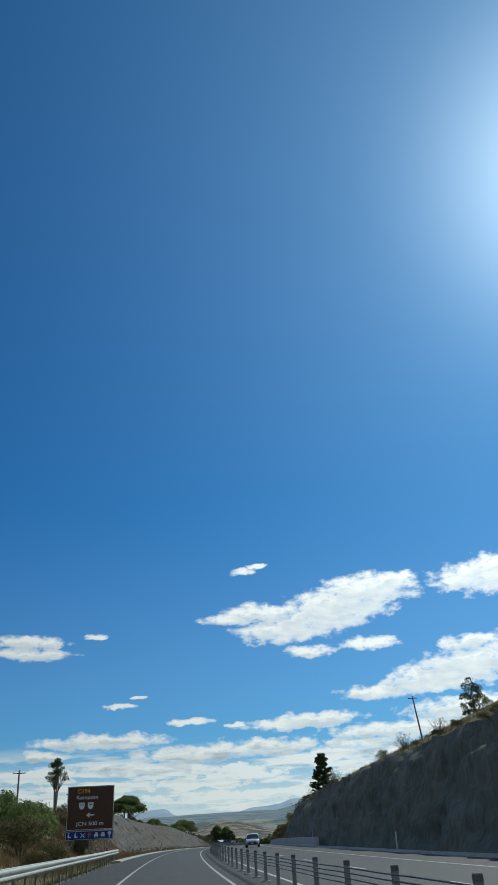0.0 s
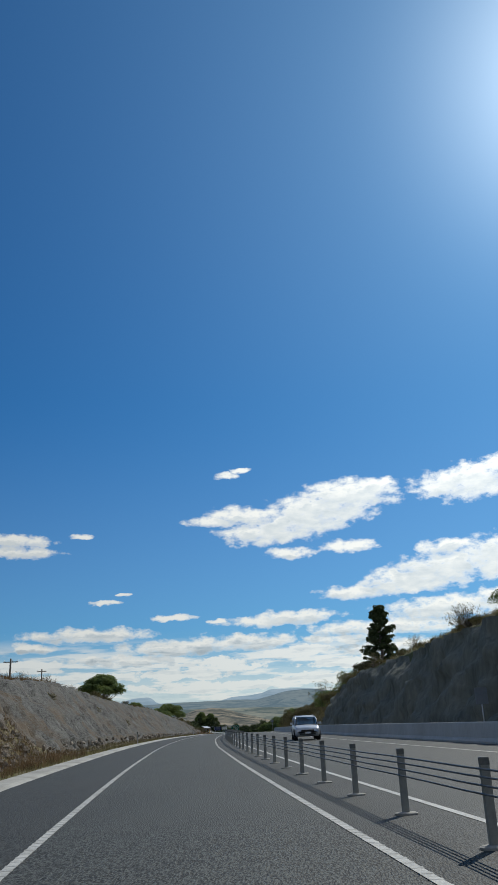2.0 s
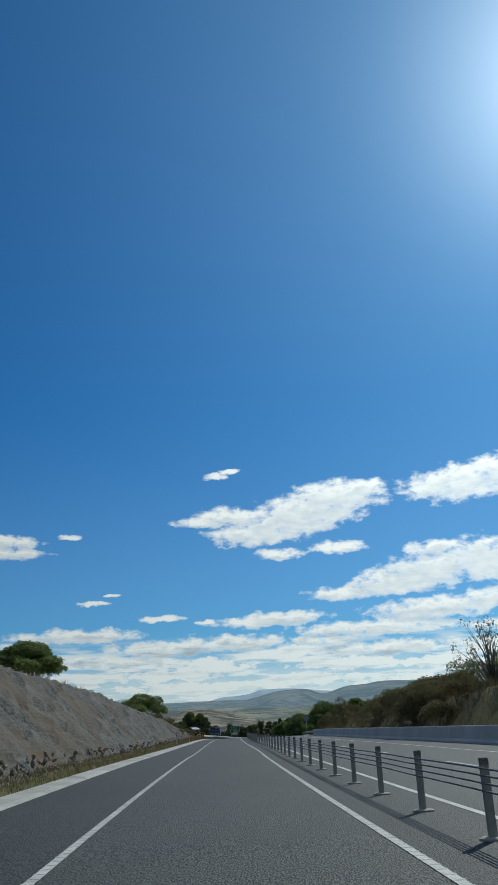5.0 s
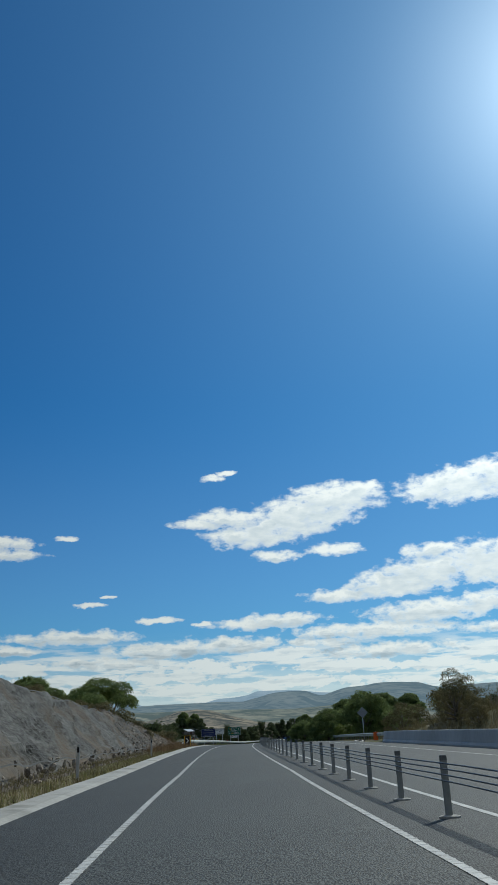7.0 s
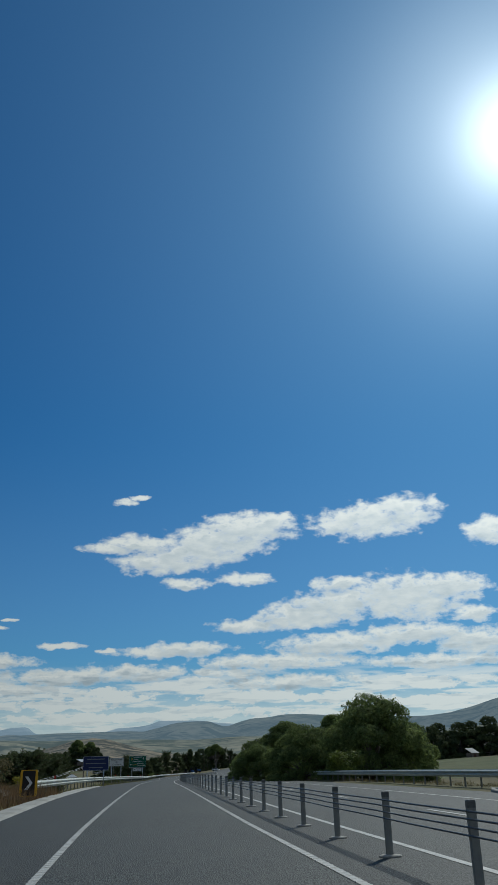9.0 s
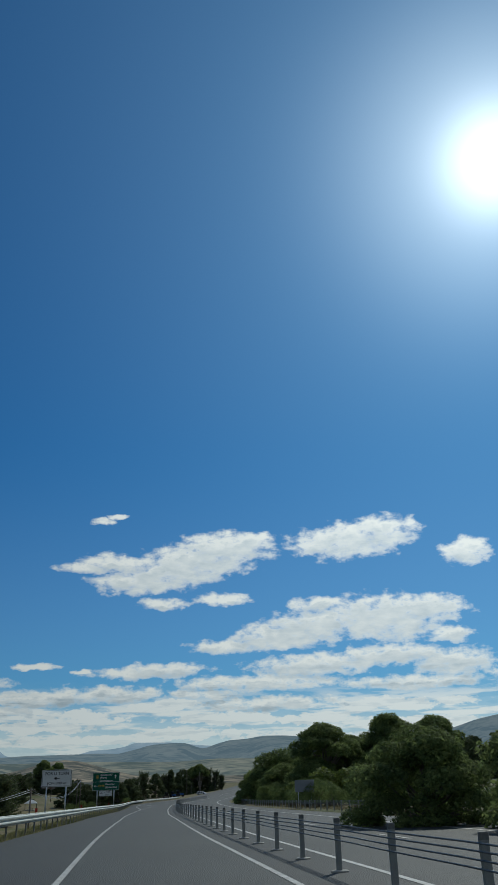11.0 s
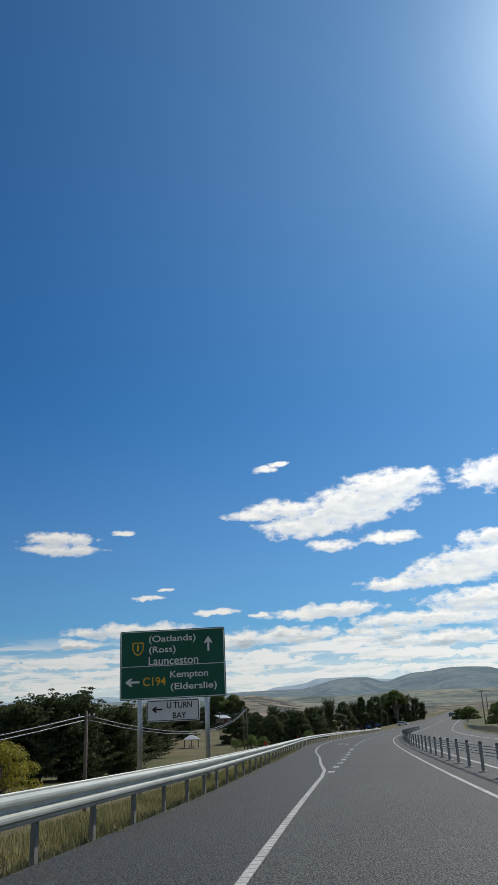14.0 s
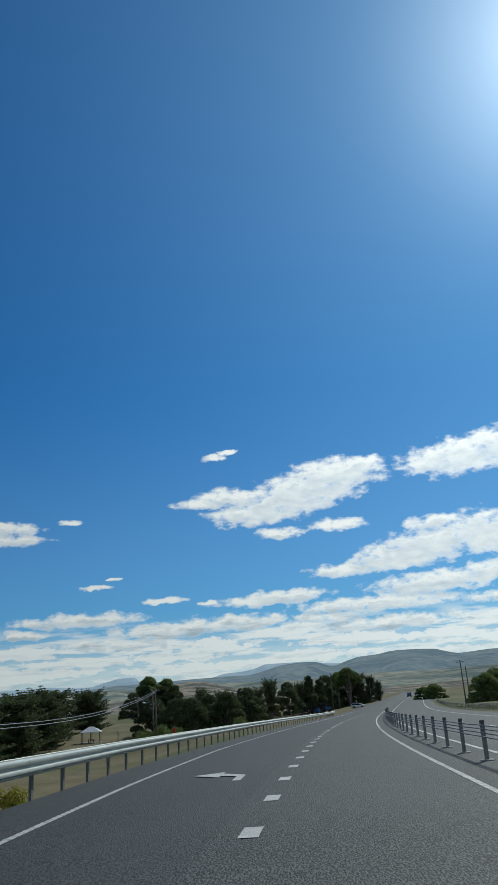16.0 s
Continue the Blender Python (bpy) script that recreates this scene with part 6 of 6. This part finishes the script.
def car(m, paint, label, name="car", tall=1.68, length=4.6, width=1.8):
    """A five-door car whose front looks along -y; wheels, glass and lamps as parts."""
    ob = thing(name, label, "car", m)
    hl, hw = length / 2, width / 2
    belt = 0.63 * tall
    shell = []
    for q, w, low, top in ((-1.0, 0.66, 0.50, 0.58), (-0.985, 0.78, 0.38, 0.68), (-0.95, 0.87, 0.30, 0.78), (-0.85, 0.94, 0.26, 0.86), (-0.66, 0.98, 0.26, 0.93), (-0.48, 0.99, 0.26, 0.985), (-0.1, 1.0, 0.26, 1.0),
                           (0.4, 1.0, 0.26, 1.01), (0.8, 0.97, 0.28, 1.03), (0.94, 0.92, 0.32, 1.0), (0.985, 0.86, 0.36, 0.92), (1.0, 0.78, 0.42, 0.8)):
        w, t = w * hw, top * belt
        shell.append((q * hl, [(0, low), (w * 0.86, low), (w * 0.97, low + 0.1), (w, low + (t - low) * 0.5), (w * 0.985, t - 0.14), (w * 0.93, t - 0.03), (w * 0.8, t), (0, t + 0.03)]))
    part("body", skin(shell).mesh("body", paint, False), ob)
    cabin = []
    for q, w, t in ((-0.52, 0.86, belt + 0.0), (-0.14, 0.90, tall - 0.12), (-0.04, 0.90, tall - 0.05), (0.3, 0.90, tall - 0.035), (0.72, 0.88, tall - 0.08), (0.82, 0.86, tall - 0.16), (0.96, 0.82, belt + 0.03)):
        w, e = w * hw, (t - belt) / (tall - belt)
        cabin.append((q * hl, [(0, belt - 0.06), (w, belt - 0.06), (w * (1 - 0.10 * e), belt + (t - belt) * 0.6), (w * (1 - 0.17 * e), t - 0.03 * e), (w * (1 - 0.24 * e), t), (0, t + 0.015)]))
    part("windows", skin(cabin).mesh("windows", GLASS, False), ob, "dark tinted glass")
    roof = []
    for q, w, t in ((-0.13, 0.715, tall - 0.09), (-0.04, 0.735, tall - 0.025), (0.3, 0.735, tall), (0.72, 0.72, tall - 0.045), (0.84, 0.69, tall - 0.11)):
        w *= hw
        roof.append((q * hl, [(0, t - 0.06), (w, t - 0.06), (w * 1.02, t - 0.045), (w * 0.97, t - 0.01), (0, t + 0.01)]))
    part("roof", skin(roof).mesh("roof", paint, False), ob)
    for sgn in (-1, 1):
        for q0, q1, r in ((-0.49, -0.12, 0.035), (0.12, 0.14, 0.03), (0.50, 0.52, 0.035), (0.90, 0.80, 0.06)):
            part("pillar", Build().tube([(sgn * hw * 0.90, q0 * hl, belt - 0.02), (sgn * hw * 0.82, (q0 + q1) / 2 * hl, (belt + tall) / 2 + 0.06), (sgn * hw * 0.73, q1 * hl, tall - 0.08)], r, 6).mesh("pillar", paint, False), ob)
        part("roof_rail", Build().tube([(sgn * hw * 0.66, -0.02 * hl, tall - 0.02), (sgn * hw * 0.67, 0.05 * hl, tall + 0.035), (sgn * hw * 0.67, 0.65 * hl, tall + 0.025), (sgn * hw * 0.66, 0.72 * hl, tall - 0.04)], 0.018, 6).mesh("roof_rail", ALU, False), ob, "silver roof rail")
        lamp = Build().add([(sgn * hw * 0.52, -hl * 0.985, 0.68), (sgn * hw * 0.90, -hl * 0.90, 0.74), (sgn * hw * 0.93, -hl * 0.86, 0.84), (sgn * hw * 0.55, -hl * 0.965, 0.76), (sgn * hw * 0.52, -hl * 0.93, 0.68), (sgn * hw * 0.88, -hl * 0.84, 0.74), (sgn * hw * 0.90, -hl * 0.80, 0.84), (sgn * hw * 0.55, -hl * 0.90, 0.76)],
                           [(0, 1, 2, 3), (7, 6, 5, 4), (0, 4, 5, 1), (1, 5, 6, 2), (2, 6, 7, 3), (3, 7, 4, 0)])
        part("headlight", lamp.mesh("headlight", LAMP), ob, "bright swept-back headlamp")
        part("fog_light", Build().box(0.22, 0.08, 0.12, sgn * hw * 0.74, -hl * 0.945, 0.50, 0.02).mesh("fog_light", LAMP), ob, "pale fog lamp")
        part("mirror", Build().box(0.22, 0.13, 0.15, sgn * (hw + 0.09), -0.33 * hl, belt + 0.08, 0.04).mesh("mirror", paint), ob)
        for y in (-hl * 0.62, hl * 0.60):
            n = 14
            arc = [(y + 0.40 * math.cos(math.pi * a / n), 0.36 + 0.40 * math.sin(math.pi * a / n)) for a in range(n + 1)]
            arch = Build().add([(sgn * (hw - 0.25), a, z) for a, z in arc] + [(sgn * (hw + 0.012), a, z) for a, z in arc], [tuple(range(n + 1)), tuple(reversed(range(n + 1, 2 * n + 2)))] + [(i, i + 1, n + 2 + i, n + 1 + i) for i in range(n)])
            part("wheel_arch", arch.mesh("wheel_arch", BLACK), ob, "black wheel arch")
            wheel = part("wheel", Build().tube([(sgn * (hw - 0.24), y, 0.35), (sgn * (hw - 0.02), y, 0.35), (sgn * (hw + 0.016), y, 0.35)], [0.35, 0.35, 0.31], 22).mesh("wheel", TYRE, True), ob, "black tyre")
            part("rim", Build().tube([(sgn * (hw - 0.1), y, 0.35), (sgn * (hw + 0.024), y, 0.35)], [0.23, 0.20], 10).mesh("rim", ALU, True), wheel, "alloy rim")
    part("grille", Build().box(width * 0.50, 0.10, 0.16, 0, -hl * 0.985, 0.62, 0.03).mesh("grille", BLACK), ob, "dark front grille")
    part("bumper", Build().box(width * 0.62, 0.12, 0.14, 0, -hl * 0.975, 0.44, 0.04).mesh("bumper", BLACK), ob, "dark lower air intake")
    part("number_plate", Build().box(0.37, 0.02, 0.11, 0, -hl - 0.06, 0.50).mesh("number_plate", LETTER), ob)
    return ob


car(frame_at(114.0, 6.35, 0.0, -3.0), CAR_SILVER, "silver sport utility car on the oncoming carriageway", tall=1.62)
car(frame_at(690, -10.5, -0.5, 75), CAR_WHITE, "white car waiting at the junction", tall=1.5, length=4.4)
car(frame_at(815, 1.2, 0.0), GLASS, "dark utility vehicle far off on the carriageway", tall=1.9, length=5.2)


def tractor(x, y, turn, paint):
    z = ground_z(x, y)
    ob = thing("tractor", "old farm tractor parked on display in the grass", "tractor", pose(x, y, z, 0, 0, turn), "parked machinery")
    part("body", Build().box(0.8, 2.4, 0.8, 0, -0.4, 1.2, 0.08).mesh("body", paint), ob)
    part("cab", Build().box(1.2, 1.2, 1.3, 0, 0.9, 2.1, 0.1).mesh("cab", GLASS), ob)
    part("exhaust", Build().tube([(0.2, -0.8, 1.5), (0.2, -0.8, 2.7)], 0.05, 8).mesh("exhaust", BLACK), ob)
    for sx in (-1, 1):
        part("rear_wheel", Build().tube([(sx * 0.6, 0.9, 0.8), (sx * 1.0, 0.9, 0.8)], 0.8, 18).mesh("rear_wheel", TYRE), ob)
        part("front_wheel", Build().tube([(sx * 0.5, -1.3, 0.45), (sx * 0.75, -1.3, 0.45)], 0.45, 16).mesh("front_wheel", TYRE), ob)



tractor(-36.5, 690, 30, CAR_BLUE)
tractor(-40.0, 692, 200, TYRE)
tractor(-33.6, 693, 100, CAR_BLUE)
